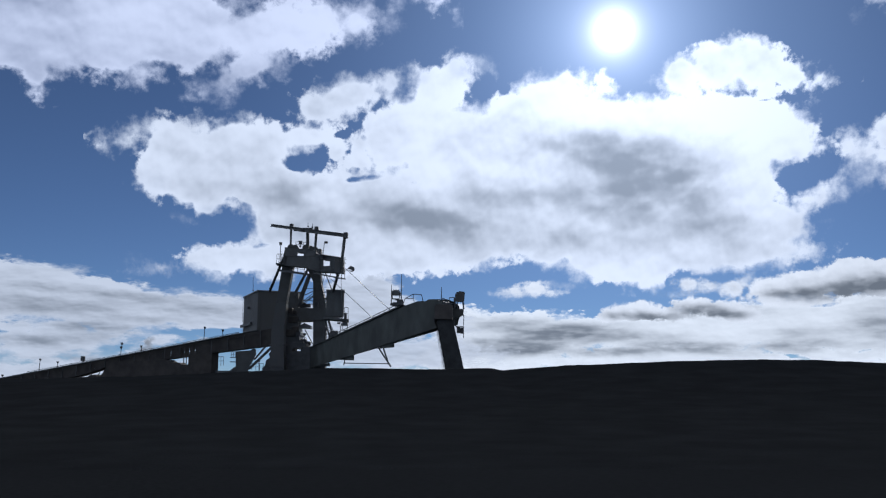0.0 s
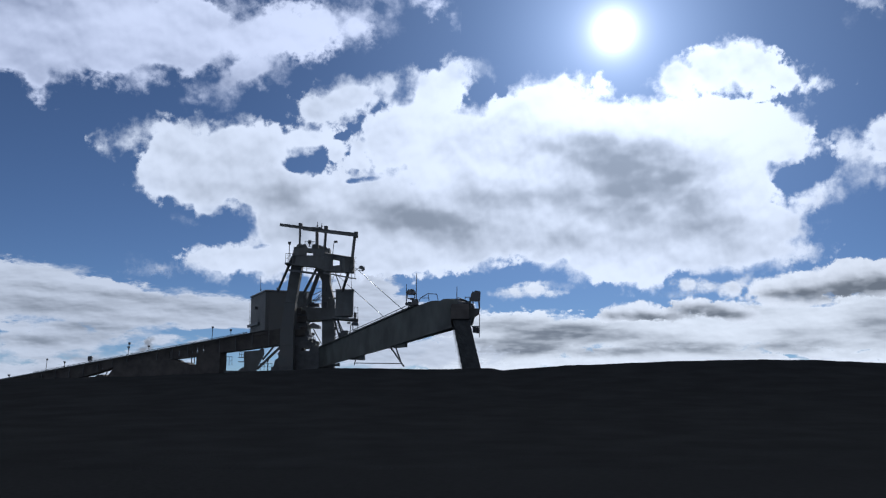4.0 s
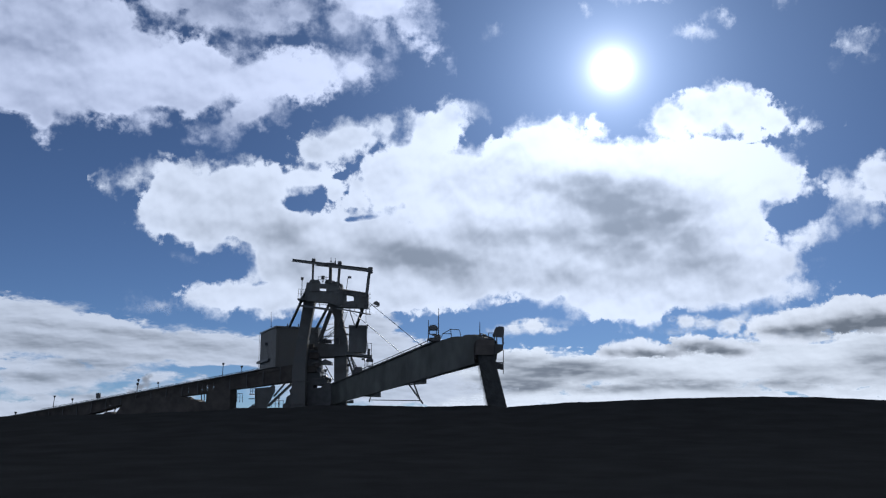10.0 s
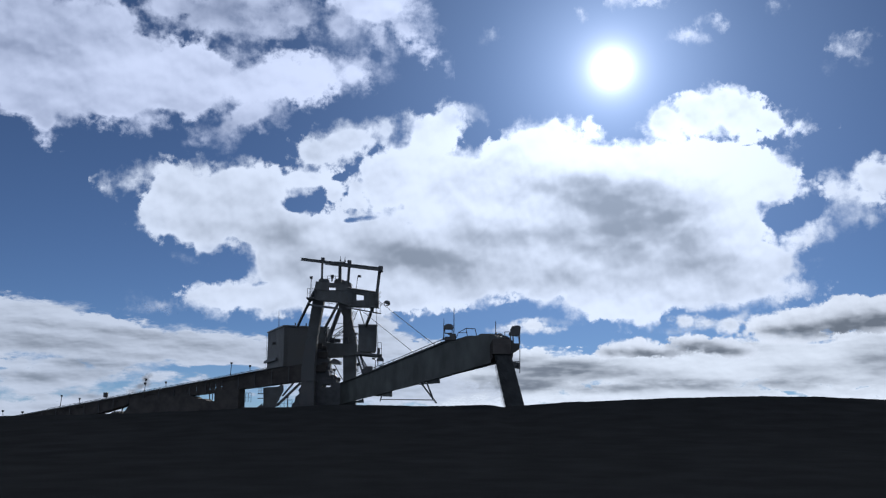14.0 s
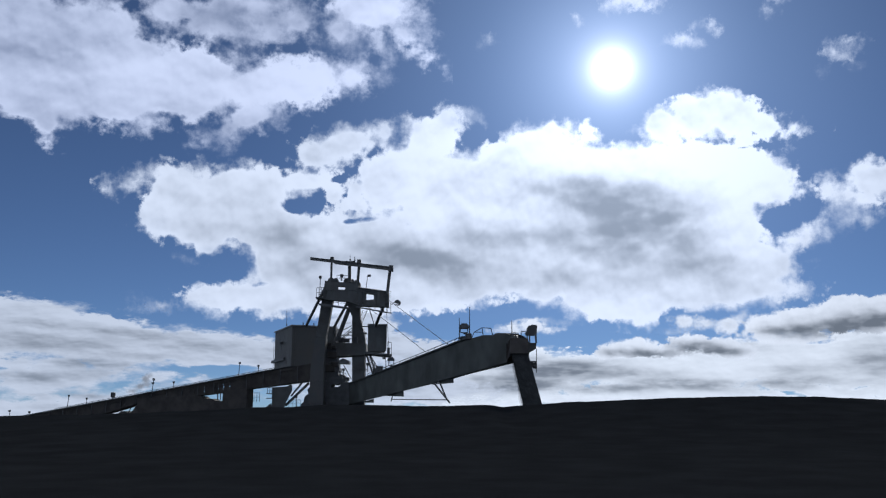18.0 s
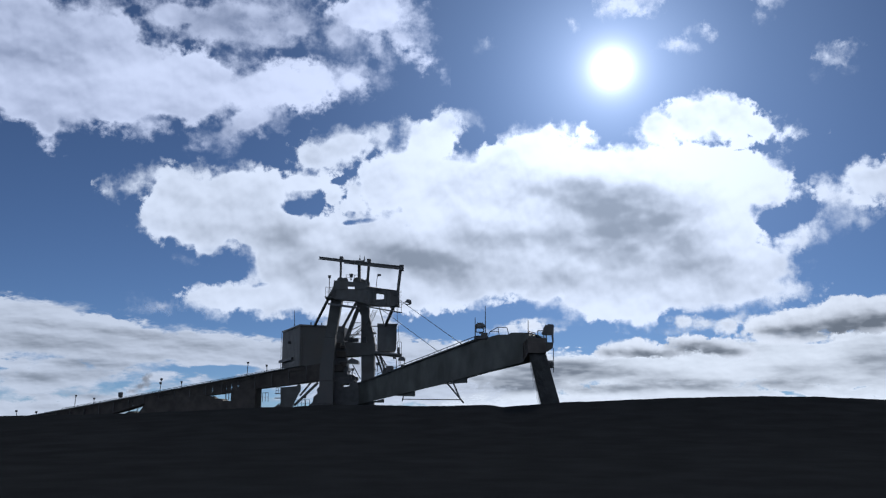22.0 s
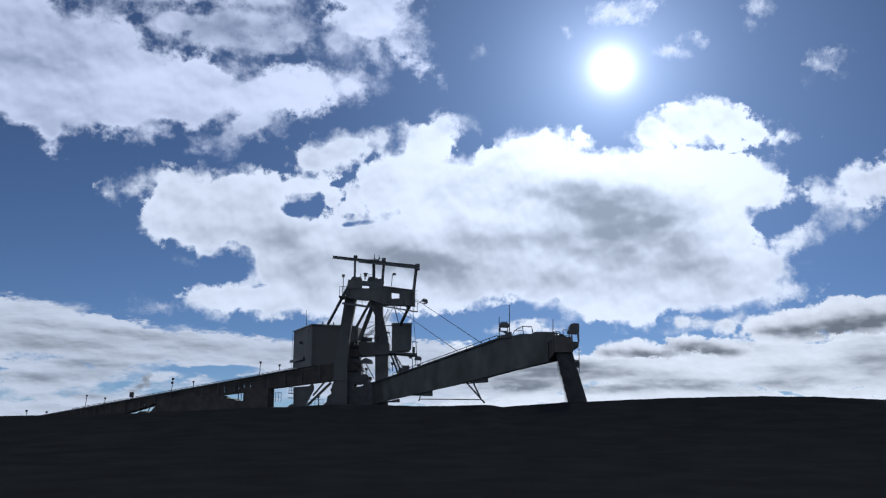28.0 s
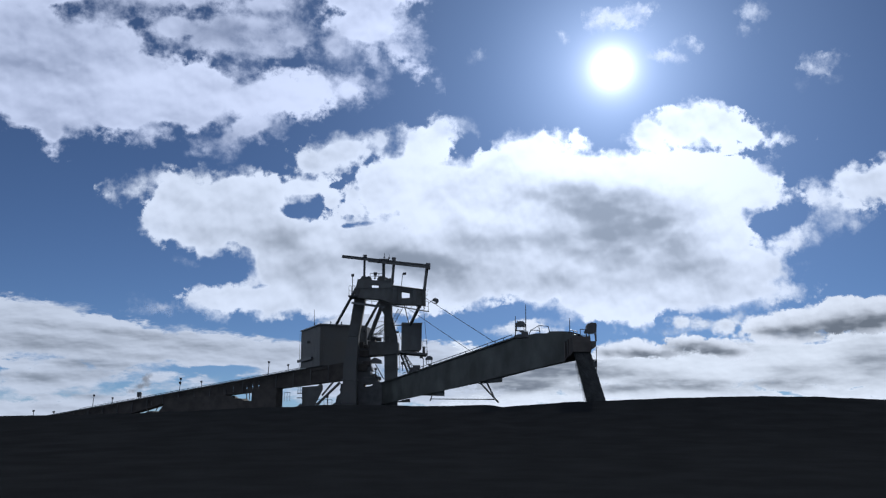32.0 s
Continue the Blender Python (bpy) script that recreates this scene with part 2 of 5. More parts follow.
    coarse = calc("SUBTRACT", grain(0.6, 6, 0.56), 0.5)
    fine = calc("SUBTRACT", grain(2.2, 5, 0.58), 0.5)
    heads = billows(0.85, 3)
    edge = calc("ADD", calc("ADD", den, calc("MULTIPLY", coarse, 1.9 * ragged / size)), calc("MULTIPLY", fine, 0.65 * ragged / size))
    edge = calc("ADD", edge, calc("MULTIPLY", calc("SUBTRACT", 0.37, heads), 0.85 * ragged / size))
    soft = ramp(grain(0.3, 3, 0.5, 0, (5, 9, 0)), 0.38, 0.66, crisp, wispy)
    thin = calc("SUBTRACT", 1.0, body)
    soft = calc("ADD", soft, calc("MULTIPLY", thin, 0.9 / size))
    alpha = ramp(edge, calc("MULTIPLY", soft, -0.6), calc("MULTIPLY", soft, 1.5))
    # patchy thinning where the cloud is only a veil
    patch = ramp(calc("ADD", grain(0.9, 7, 0.58, 0.0, (2, 4, 0)), calc("MULTIPLY", body, 0.45)), 0.45, 0.85)
    veil = calc("MULTIPLY", calc("ADD", calc("MULTIPLY", patch, thin), body), calc("POWER", body, 0.5))
    # painted relief: the billows here against the same ones a little nearer the sun, sunward sides whiter
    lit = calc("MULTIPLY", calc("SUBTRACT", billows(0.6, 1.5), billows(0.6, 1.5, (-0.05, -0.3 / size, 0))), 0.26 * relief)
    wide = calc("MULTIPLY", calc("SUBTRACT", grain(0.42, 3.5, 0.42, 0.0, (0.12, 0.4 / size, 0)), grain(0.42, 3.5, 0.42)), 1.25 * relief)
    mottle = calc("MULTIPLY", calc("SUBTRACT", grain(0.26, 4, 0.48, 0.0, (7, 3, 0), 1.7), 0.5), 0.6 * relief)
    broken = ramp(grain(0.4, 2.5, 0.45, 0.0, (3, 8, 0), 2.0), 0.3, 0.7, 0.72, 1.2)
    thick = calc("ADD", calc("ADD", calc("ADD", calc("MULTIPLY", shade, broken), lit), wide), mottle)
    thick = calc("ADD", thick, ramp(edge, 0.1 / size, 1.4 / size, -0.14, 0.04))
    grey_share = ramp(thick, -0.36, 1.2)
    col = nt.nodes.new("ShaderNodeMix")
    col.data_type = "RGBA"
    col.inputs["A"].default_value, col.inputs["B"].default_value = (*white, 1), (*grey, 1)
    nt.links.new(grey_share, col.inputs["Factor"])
    em = nt.nodes.new("ShaderNodeEmission")
    nt.links.new(col.outputs["Result"], em.inputs["Color"])
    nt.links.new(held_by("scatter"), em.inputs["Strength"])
    clear = nt.nodes.new("ShaderNodeBsdfTransparent")
    mix = nt.nodes.new("ShaderNodeMixShader")
    nt.links.new(calc("MULTIPLY", calc("MULTIPLY", alpha, veil), ramp(den, -0.95, -0.75)), mix.inputs[0])
    nt.links.new(clear.outputs[0], mix.inputs[1])
    nt.links.new(em.outputs[0], mix.inputs[2])
    nt.links.new(mix.outputs[0], out.inputs["Surface"])
    return m


def lean(az, el, lobe):
    """How far out of a leaning oval each place lies: 0 in its middle, 1 on its rim."""
    a, e, ra, re, tilt, _ = lobe
    c, s = math.cos(radians(tilt)), math.sin(radians(tilt))
    x, y = az - a, el - e
    return np.hypot((x * c + y * s) / ra, (y * c - x * s) / re)


def depth_in(az, el, lobe):
    """Degrees by which each place lies inside the rim of an oval."""
    return (1 - lean(az, el, lobe)) * min(lobe[2], lobe[3])


def cloud(name, lobes, material, label, flat=True, step=0.15, hollows=(), greys=(), height=LAYER, blend=0.14, clear_ahead=False, nearer=0.0):
    """One cloud from ovals that run together (azimuth, elevation, half width, half height, tilt, body), in degrees as
    seen from the yard, less its hollows; greys: its thick parts, their shade painted in, with their depth of grey last."""
    reach = [(q, math.hypot(q[2] * math.cos(radians(q[4])), q[3] * math.sin(radians(q[4]))) + 1.2) for q in lobes]
    a0, a1 = min(q[0] - r for q, r in reach), max(q[0] + r for q, r in reach)
    e0, e1 = min(q[1] - max(q[3], abs(q[2] * math.sin(radians(q[4])))) for q in lobes) - 1.1, max(q[1] + max(q[3], abs(q[2] * math.sin(radians(q[4])))) for q in lobes) + 1.1
    e0 = max(e0, 5.2 if flat else -0.6)
    az, el = np.meshgrid(np.arange(a0, a1 + step, step), np.arange(e0, e1 + step, step))
    share, body = np.zeros_like(az), np.zeros_like(az)
    for q in lobes:
        w = np.exp(np.clip(depth_in(az, el, q), -4, 3) / blend)
        share += w
        body += w * q[5]
    body /= share
    dens = np.clip(blend * np.log(share), -2, 2.5)
    dens = np.clip(dens + 2.0 * np.maximum(0, dens - 0.35), -2, 2.5)
    for q in hollows:
        dens -= q[5] * np.maximum(0, np.minimum(dens, 0.7) + 0.6) * np.clip(2.0 - 1.6 * lean(az, el, q), 0, 1)
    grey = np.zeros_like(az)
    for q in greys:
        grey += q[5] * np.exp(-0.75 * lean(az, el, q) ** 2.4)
    if clear_ahead:
        dens = np.minimum(dens, (np.abs((az + 180) % 360 - 180) - 33) * 0.6)
    # sunlight scattered forward, put into the emission strength: brighter the nearer the sun stands behind it
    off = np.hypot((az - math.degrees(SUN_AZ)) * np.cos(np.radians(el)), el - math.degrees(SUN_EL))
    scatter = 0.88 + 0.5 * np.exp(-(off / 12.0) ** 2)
    rows, cols = az.shape
    ar, er = np.radians(az), np.radians(el)
    if flat:
        far = height / np.tan(er)
        pts = np.stack([far * np.sin(ar), far * np.cos(ar), np.full_like(far, height)], -1)
    else:
        far = FAR - nearer
        pts = np.stack([far * np.sin(ar), far * np.cos(ar), far * np.tan(er)], -1)
    idx = np.arange(rows * cols).reshape(rows, cols)
    quads = np.stack([idx[:-1, :-1], idx[:-1, 1:], idx[1:, 1:], idx[1:, :-1]], -1).reshape(-1, 4)
    quads = quads[dens.ravel()[quads].max(1) > -1.0]
    me = bpy.data.meshes.new(name)
    me.from_pydata((pts.reshape(-1, 3) + (0, 0, EYE[2])).tolist(), [], quads.tolist())
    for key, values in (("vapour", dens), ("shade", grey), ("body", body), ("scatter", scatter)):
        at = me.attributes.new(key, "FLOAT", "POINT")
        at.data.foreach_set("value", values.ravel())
    lay = me.uv_layers.new(name="sky")
    lay.data.foreach_set("uv", np.stack([az.ravel()[quads.ravel()], el.ravel()[quads.ravel()]], -1).ravel())
    me.materials.append(material)
    return tagged(new(name, me), label, "cloud", kind="structure")


CUMULUS = vapour("cumulus_vapour", (0.81, 0.9, 1.08), (0.275, 0.325, 0.415))
VEIL = vapour("thin_vapour", (0.74, 0.83, 1.08), (0.26, 0.32, 0.48), 0.3, 0.9, 1.3, 1.15, 1.0)
BANK = vapour("bank_vapour", (0.88, 0.96, 1.09), (0.2, 0.235, 0.295), 0.08, 0.3, 0.9, 2.2, 0.4, 1.5)
PUFFS = vapour("small_cumulus_vapour", (0.84, 0.91, 1.04), (0.17, 0.2, 0.25), 0.05, 0.14, 0.6, 1.2, 0.45, 2.0)
STREAKS = vapour("streaky_vapour", (0.64, 0.715, 0.86), (0.22, 0.26, 0.33), 0.12, 0.4, 0.7, 3.0, 0.9, 1.2)
WISP = vapour("wispy_vapour", (0.66, 0.74, 0.92), (0.4, 0.47, 0.62), 0.15, 0.4, 1.2, 1.0, 0.8, 3.0)
STEAM = vapour("steam", (0.27, 0.3, 0.36), (0.15, 0.17, 0.21), 0.04, 0.1, 0.7, 1.0, 1.0, 6.0)

# the large cumulus: an arm, towers, a crown under the sun and a flat base
arm = [(-19.7, 14.04, 1.05, 0.4, 5, 0.95), (-18.5, 14.92, 1, 0.34, 13, 0.9), (-14.3, 12.6, 3.27, 1.46, -2, 1), (-16.8, 13.82, 2.03, 1.78, 4, 1), (-16.5, 15.42, 1.02, 0.41, 4, 0.9), (-13.2, 14.36, 2.52, 1.63, 3, 1), (-17.8, 11.94, 1.26, 0.75, -4, 0.9), (-15.8, 11.72, 2.37, 1.17, -11, 1), (-14.7, 10.56, 0.68, 0.42, -17, 0.7), (-11.4, 14.32, 2.13, 1.26, 3, 1), (-11.3, 12.04, 3.17, 1.75, -12, 1), (-10, 10.32, 2.26, 2.61, 2, 1), (-13.7, 7.72, 2.38, 1.01, 2, 1), (-10.8, 7.84, 3.13, 1.26, 1, 1), (-8.4, 8.78, 2.83, 1.94, 1, 1)]
towers = [(-6.4, 17.48, 2.28, 1.16, 14, 0.9), (-8.5, 16.62, 1.24, 0.95, 2, 0.9), (-3.8, 18.18, 0.74, 0.7, -34, 0.7), (-8.9, 14.99, 2.6, 0.81, 2, 1), (-3.7, 14.99, 1.84, 1.92, 21, 1), (-5.8, 13.74, 1.46, 0.78, 1, 1), (-0.8, 17.72, 2.01, 1.55, 25, 1), (0.3, 19.09, 1.05, 0.88, 0, 0.75), (-1.7, 18.49, 0.9, 0.77, 0, 0.8), (-2.3, 15.83, 2.22, 1.78, 1, 1), (-0.1, 14.95, 3.32, 2.21, 0, 1), (2, 19.36, 0.34, 0.21, -21, 0.35), (-6.9, 14.28, 1.16, 0.6, 2, 1), (-5.7, 14.6, 0.8, 0.78, 1, 0.95), (-5.1, 15.74, 0.44, 0.71, -19, 0.9), (-2.6, 12.94, 1.54, 0.79, 1, 1)]
crown = [(6.2, 17.27, 2.73, 1.48, -2, 1), (7.2, 18.36, 1.33, 0.63, -2, 1), (9.7, 17.69, 1.16, 0.56, -3, 1), (3.6, 16.63, 2.81, 0.85, 5, 1), (8, 14.99, 7.22, 2.68, -2, 1), (13.4, 15.89, 5.26, 1.38, -4, 1), (14.1, 18.25, 1.27, 1.3, -4, 1), (16.5, 18.6, 2.07, 1.35, -5, 1), (18.4, 18.49, 1.86, 1.44, -31, 1), (20.5, 17.53, 1.51, 0.86, -16, 1), (22.1, 17.29, 1.09, 0.43, -7, 0.95), (16.9, 15.71, 3.57, 1.43, -5, 1), (17.1, 13.81, 3.2, 1.88, -4, 1), (19.8, 14.51, 2.36, 1.68, -30, 1), (22.3, 13.55, 0.82, 0.46, -5, 0.8)]
base = [(18, 11.86, 1.99, 2.04, -4, 1), (19.2, 9.47, 2.86, 1.62, -3, 1), (21.5, 9, 0.69, 0.43, -3, 0.85), (21.2, 7.75, 1.32, 0.37, 2, 0.85), (18.1, 8.17, 3.59, 1.29, -3, 1), (11.2, 8.71, 4.7, 2.66, -2, 1), (14.8, 8.93, 5.08, 2.01, -2, 1), (4.3, 10.99, 7.22, 3.07, -1, 1), (0.6, 9.3, 3.98, 2.22, 0, 1), (-3, 9.22, 5.05, 2.5, 0, 1), (-6.6, 8.46, 3.92, 1.92, 1, 1), (-4.8, 11.16, 4.34, 2.14, 1, 1), (11.5, 12.21, 8.74, 3.5, -2, 1), (2.1, 14.05, 5.51, 2.85, -1, 1), (-8.1, 11.44, 3.22, 1.56, 2, 1), (6.6, 8.74, 1.64, 1.42, -1, 1)]
hollows = [(-9, 13.57, 1.22, 0.49, 8, 1), (-5.4, 12.65, 1.31, 0.21, 7, 0.8), (-6.8, 15.27, 0.58, 0.21, 12, 0.7), (-5.7, 16.09, 0.22, 0.53, -24, 0.7), (-4.3, 17.11, 0.44, 0.39, 1, 0.6), (21.4, 11.89, 1.4, 0.8, -5, 1), (19, 16.47, 0.47, 0.1, 0, 0.5), (-14.1, 9.58, 1.78, 0.83, 2, 1), (3, 6.72, 2.15, 0.28, 0, 0.6), (5.3, 6.84, 1.21, 0.85, -1, 0.7), (-11.5, 8.52, 0.76, 0.18, 14, 0.5)]
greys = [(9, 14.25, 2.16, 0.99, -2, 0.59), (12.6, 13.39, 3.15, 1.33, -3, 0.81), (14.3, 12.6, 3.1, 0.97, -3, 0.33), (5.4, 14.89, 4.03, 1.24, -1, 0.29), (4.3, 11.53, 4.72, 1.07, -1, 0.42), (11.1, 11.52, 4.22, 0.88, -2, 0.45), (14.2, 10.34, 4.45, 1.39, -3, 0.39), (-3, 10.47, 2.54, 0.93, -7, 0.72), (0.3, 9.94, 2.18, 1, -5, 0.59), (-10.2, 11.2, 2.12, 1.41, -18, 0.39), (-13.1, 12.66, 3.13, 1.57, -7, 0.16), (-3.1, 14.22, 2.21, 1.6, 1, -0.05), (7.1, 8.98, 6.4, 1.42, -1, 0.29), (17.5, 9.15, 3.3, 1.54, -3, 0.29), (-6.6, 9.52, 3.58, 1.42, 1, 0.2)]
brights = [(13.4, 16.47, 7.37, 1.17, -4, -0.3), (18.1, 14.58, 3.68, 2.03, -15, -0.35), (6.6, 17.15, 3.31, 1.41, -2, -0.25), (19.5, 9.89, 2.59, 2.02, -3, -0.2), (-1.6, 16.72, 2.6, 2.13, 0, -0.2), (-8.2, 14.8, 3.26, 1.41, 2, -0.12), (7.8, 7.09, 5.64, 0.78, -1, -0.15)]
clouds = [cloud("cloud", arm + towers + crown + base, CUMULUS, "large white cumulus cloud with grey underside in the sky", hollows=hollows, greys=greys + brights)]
clouds.append(cloud("cloud", [(26.3, 13.85, 1.64, 1.09, -1, 1), (25, 13.11, 1.7, 0.49, -6, 1), (27.9, 13.77, 2.03, 1.33, -7, 1), (23.9, 13.46, 0.87, 0.43, 4, 1), (23.6, 14.02, 0.37, 0.26, -6, 0.8), (23, 11.69, 1.43, 0.36, 47, 1), (25, 11.71, 0.78, 0.26, 5, 0.6), (24.7, 12.26, 0.43, 0.26, -5, 0.5), (21.6, 10.66, 0.82, 0.27, 6, 0.9)],
                    CUMULUS, "white cloud streak beside the large cumulus cloud", height=408.0))

# the high, ragged cloud
spread = [(-24.6, 19.99, 4.69, 2.73, 8, 0.95), (-24.6, 17.39, 1.05, 1.22, 7, 0.9), (-27.1, 19.76, 1.8, 1.87, 9, 0.9), (-20.8, 19.19, 3.29, 1.64, 7, 0.95), (-16.6, 20.47, 3.81, 2.27, 6, 1), (-12, 20.66, 3.32, 1.57, 16, 1), (-8.7, 21.24, 2.44, 1.44, 15, 1), (-6.1, 21.52, 1.35, 0.96, 2, 0.95), (-14.1, 17.9, 1.55, 0.75, 16, 0.55), (-12.5, 18.95, 2.15, 1.03, 19, 0.85), (-18.8, 18.04, 1.54, 0.53, 6, 0.75), (-9.3, 22.53, 0.96, 0.41, 3, 0.95), (-19.8, 21.84, 2.36, 1.17, 7, 0.95), (-23.2, 22.6, 4.19, 1.89, 9, 0.8), (-27.1, 23.21, 2.74, 2.13, 10, 0.8), (-20.2, 20.41, 3, 1.63, 7, 1)]
tops = [(-14.9, 24.37, 2.15, 1.18, -9, 0.85), (-12, 23.84, 1.46, 0.6, -14, 0.82), (-12.6, 25.44, 3.29, 0.85, 5, 0.75), (-9.8, 24.66, 1.49, 0.93, 4, 0.7), (-18, 24.68, 1.6, 1.09, 7, 0.75), (-21.4, 24.41, 2, 0.69, 8, 0.75), (-4.6, 25.65, 3.2, 1.4, 2, 0.95), (-7, 24.48, 1.13, 1.08, 3, 0.65), (-4.2, 23.57, 0.64, 1.29, 9, 0.6), (-2.6, 24.29, 1.37, 0.81, -29, 0.85), (-1.8, 23.21, 1.29, 0.44, -27, 0.9), (-1.3, 23.96, 0.53, 0.54, 0, 0.5), (-6.8, 23.35, 1.28, 0.24, 2, 0.35), (-4, 22.14, 0.53, 0.89, -44, 0.45), (-5.4, 22.3, 0.9, 0.55, 32, 0.8), (-13.7, 24.43, 4.7, 1.32, -5, 0.6)]
above = [(-4.7, 27.57, 3.53, 1.44, 2, 0.95), (-18.1, 26.85, 8.71, 1.2, 7, 0.7), (-26.1, 26.16, 5.32, 1.8, 11, 0.85), (-11.6, 26.74, 3.34, 0.97, 5, 0.7), (-29.4, 21.54, 3.19, 4.22, 11, 0.9)]
clear = [(-20.1, 24.53, 0.75, 0.35, 8, 0.75), (-17, 24.04, 0.42, 0.23, 26, 0.6), (-13.8, 22.89, 1.22, 0.23, -17, 0.65), (-10.5, 23.07, 2.58, 0.27, 4, 0.7), (-8.2, 25.36, 0.34, 0.8, -7, 0.6), (-14.8, 18.43, 0.42, 0.68, 34, 0.4), (-3.5, 22.01, 1.13, 0.17, 1, 0.4)]
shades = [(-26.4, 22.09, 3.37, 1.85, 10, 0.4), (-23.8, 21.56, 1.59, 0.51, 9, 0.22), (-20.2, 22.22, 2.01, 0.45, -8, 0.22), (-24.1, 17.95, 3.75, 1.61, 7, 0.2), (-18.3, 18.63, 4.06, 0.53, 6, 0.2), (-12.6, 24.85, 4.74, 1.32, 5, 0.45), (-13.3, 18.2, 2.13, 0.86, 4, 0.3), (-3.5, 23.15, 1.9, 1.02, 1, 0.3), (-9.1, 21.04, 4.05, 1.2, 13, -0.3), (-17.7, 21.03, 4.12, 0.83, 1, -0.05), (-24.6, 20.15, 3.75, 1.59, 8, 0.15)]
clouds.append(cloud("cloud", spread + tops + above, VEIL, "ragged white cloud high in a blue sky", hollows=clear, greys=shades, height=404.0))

# scraps of vapour
wisp_east = [(24.6, 21.32, 0.5, 0.35, -9, 0.85), (25.4, 21.83, 0.62, 0.19, -1, 0.7), (25, 21, 0.56, 0.22, -19, 0.65), (25.5, 21.3, 0.43, 0.25, -9, 0.45), (23.9, 20.23, 0.19, 0.13, -8, 0.2), (25.8, 20.36, 0.18, 0.13, -9, 0.2)]
wisp_glare = [(15.8, 23.16, 0.57, 0.33, -6, 0.75), (16.4, 22.9, 0.56, 0.2, -11, 0.7), (15.4, 23.14, 0.43, 0.26, -6, 0.6), (16.1, 23.67, 0.49, 0.1, 19, 0.5)]
wisp_small = [(17.6, 23.82, 0.31, 0.29, -37, 0.65), (17.9, 23.39, 0.28, 0.26, -47, 0.6)]
wisp_top = [(12.5, 25.85, 1.69, 0.59, -5, 0.8), (13.5, 25.37, 0.8, 0.29, -5, 0.7), (11.3, 25.49, 0.67, 0.33, -4, 0.6), (9, 24.92, 0.26, 0.3, 26, 0.6), (14.4, 26.13, 0.94, 0.39, -6, 0.7)]
wisp_faint = [(21.6, 25.15, 0.8, 0.56, -9, 0.55), (21.1, 24.15, 0.4, 0.32, -8, 0.3), (3.1, 23.94, 0.27, 0.2, 19, 0.4), (2.5, 23.54, 0.11, 0.1, -1, 0.2)]
wisp_under = [(-17.5, 7.03, 0.72, 0.24, 6, 0.6), (-18.1, 6.8, 0.52, 0.1, 2, 0.4), (-16.2, 10.04, 0.34, 0.1, -17, 0.3), (-19, 7.51, 0.26, 0.13, 3, 0.15)]
for scraps, words in ((wisp_east, "small wispy white cloud in a blue sky"), (wisp_glare, "small wispy white cloud near the sun"),
                      (wisp_small, "small wispy white cloud near the sun"), (wisp_top, "thin wisps of white cloud above the sun"),
                      (wisp_faint, "faint scraps of white cloud in a blue sky"), (wisp_under, "faint wisp of white cloud under the large cumulus")):
    clouds.append(cloud("cloud", scraps, WISP, words, step=0.1, blend=0.1, height=396.0 - 2 * len(clouds)))

# banks over the horizon
west = [(-24.3, 5.48, 4.76, 1.74, -5, 1), (-20, 4.76, 5.04, 1.46, -5, 1), (-14.4, 4.45, 5.01, 1.23, -4, 1), (-10, 3.97, 3.11, 1.25, -2, 1), (-23.3, 3.32, 3, 0.58, -2, 0.95), (-24.1, 2.21, 2.95, 0.77, 1, 0.95), (-20.1, 1.52, 4.05, 0.52, 1, 0.9), (-24, 0.84, 4.7, 0.7, 0, 1), (-15.7, 2.46, 1.45, 0.37, 5, 0.85), (-6.5, 3.87, 3.16, 1.47, 0, 1), (-1.1, 4.17, 2.99, 1.06, -4, 1), (-3.7, 4.87, 1.78, 1.2, 0, 1), (-3.6, 2.13, 7.02, 1.05, 0, 0.9), (-20.5, 3.65, 2.81, 0.53, 1, 0.9), (-29.4, 4.63, 3.8, 3.08, 3, 1)]
west_low = [(-5.3, 5.89, 2.35, 1.63, 1, 1), (-22.6, 2.68, 4.23, 0.84, 1, 0.95), (-17.5, 2.77, 1.61, 0.43, 1, 0.9)]
west_clear = [(-13.5, 3.34, 2.35, 0.27, 0, 0.8), (-19.8, 2.27, 1.07, 0.2, 5, 0.4), (-16.7, 3.32, 0.65, 0.17, 1, 0.5), (-15.5, 1.92, 0.99, 0.13, 1, 0.4)]
west_grey = [(-24, 4.66, 3.28, 0.42, 0, 0.65), (-20.8, 3.44, 2.33, 0.3, -1, 0.78), (-19.1, 5.29, 2.56, 0.27, -2, 0.45), (-24.4, 5.74, 2.08, 0.23, -3, 0.39), (-15.4, 4.71, 3.32, 0.31, -2, 0.39), (-24.1, 2.65, 3.25, 0.32, 1, 0.5), (-22.2, 1.65, 2.72, 0.19, 1, 0.45), (-18.7, 4.02, 1.92, 0.2, -2, 0.33), (-19.8, 6.17, 5.08, 0.33, -5, -0.3), (-10.7, 4.17, 2.06, 0.35, 1, 0.26), (-2.9, 3.36, 2.83, 0.35, 0, 0.39)]
clouds.append(cloud("cloud_bank", west + west_low, STREAKS, "streaky bank of white and grey cloud low over the horizon", False, 0.12, west_clear, west_grey, nearer=24))
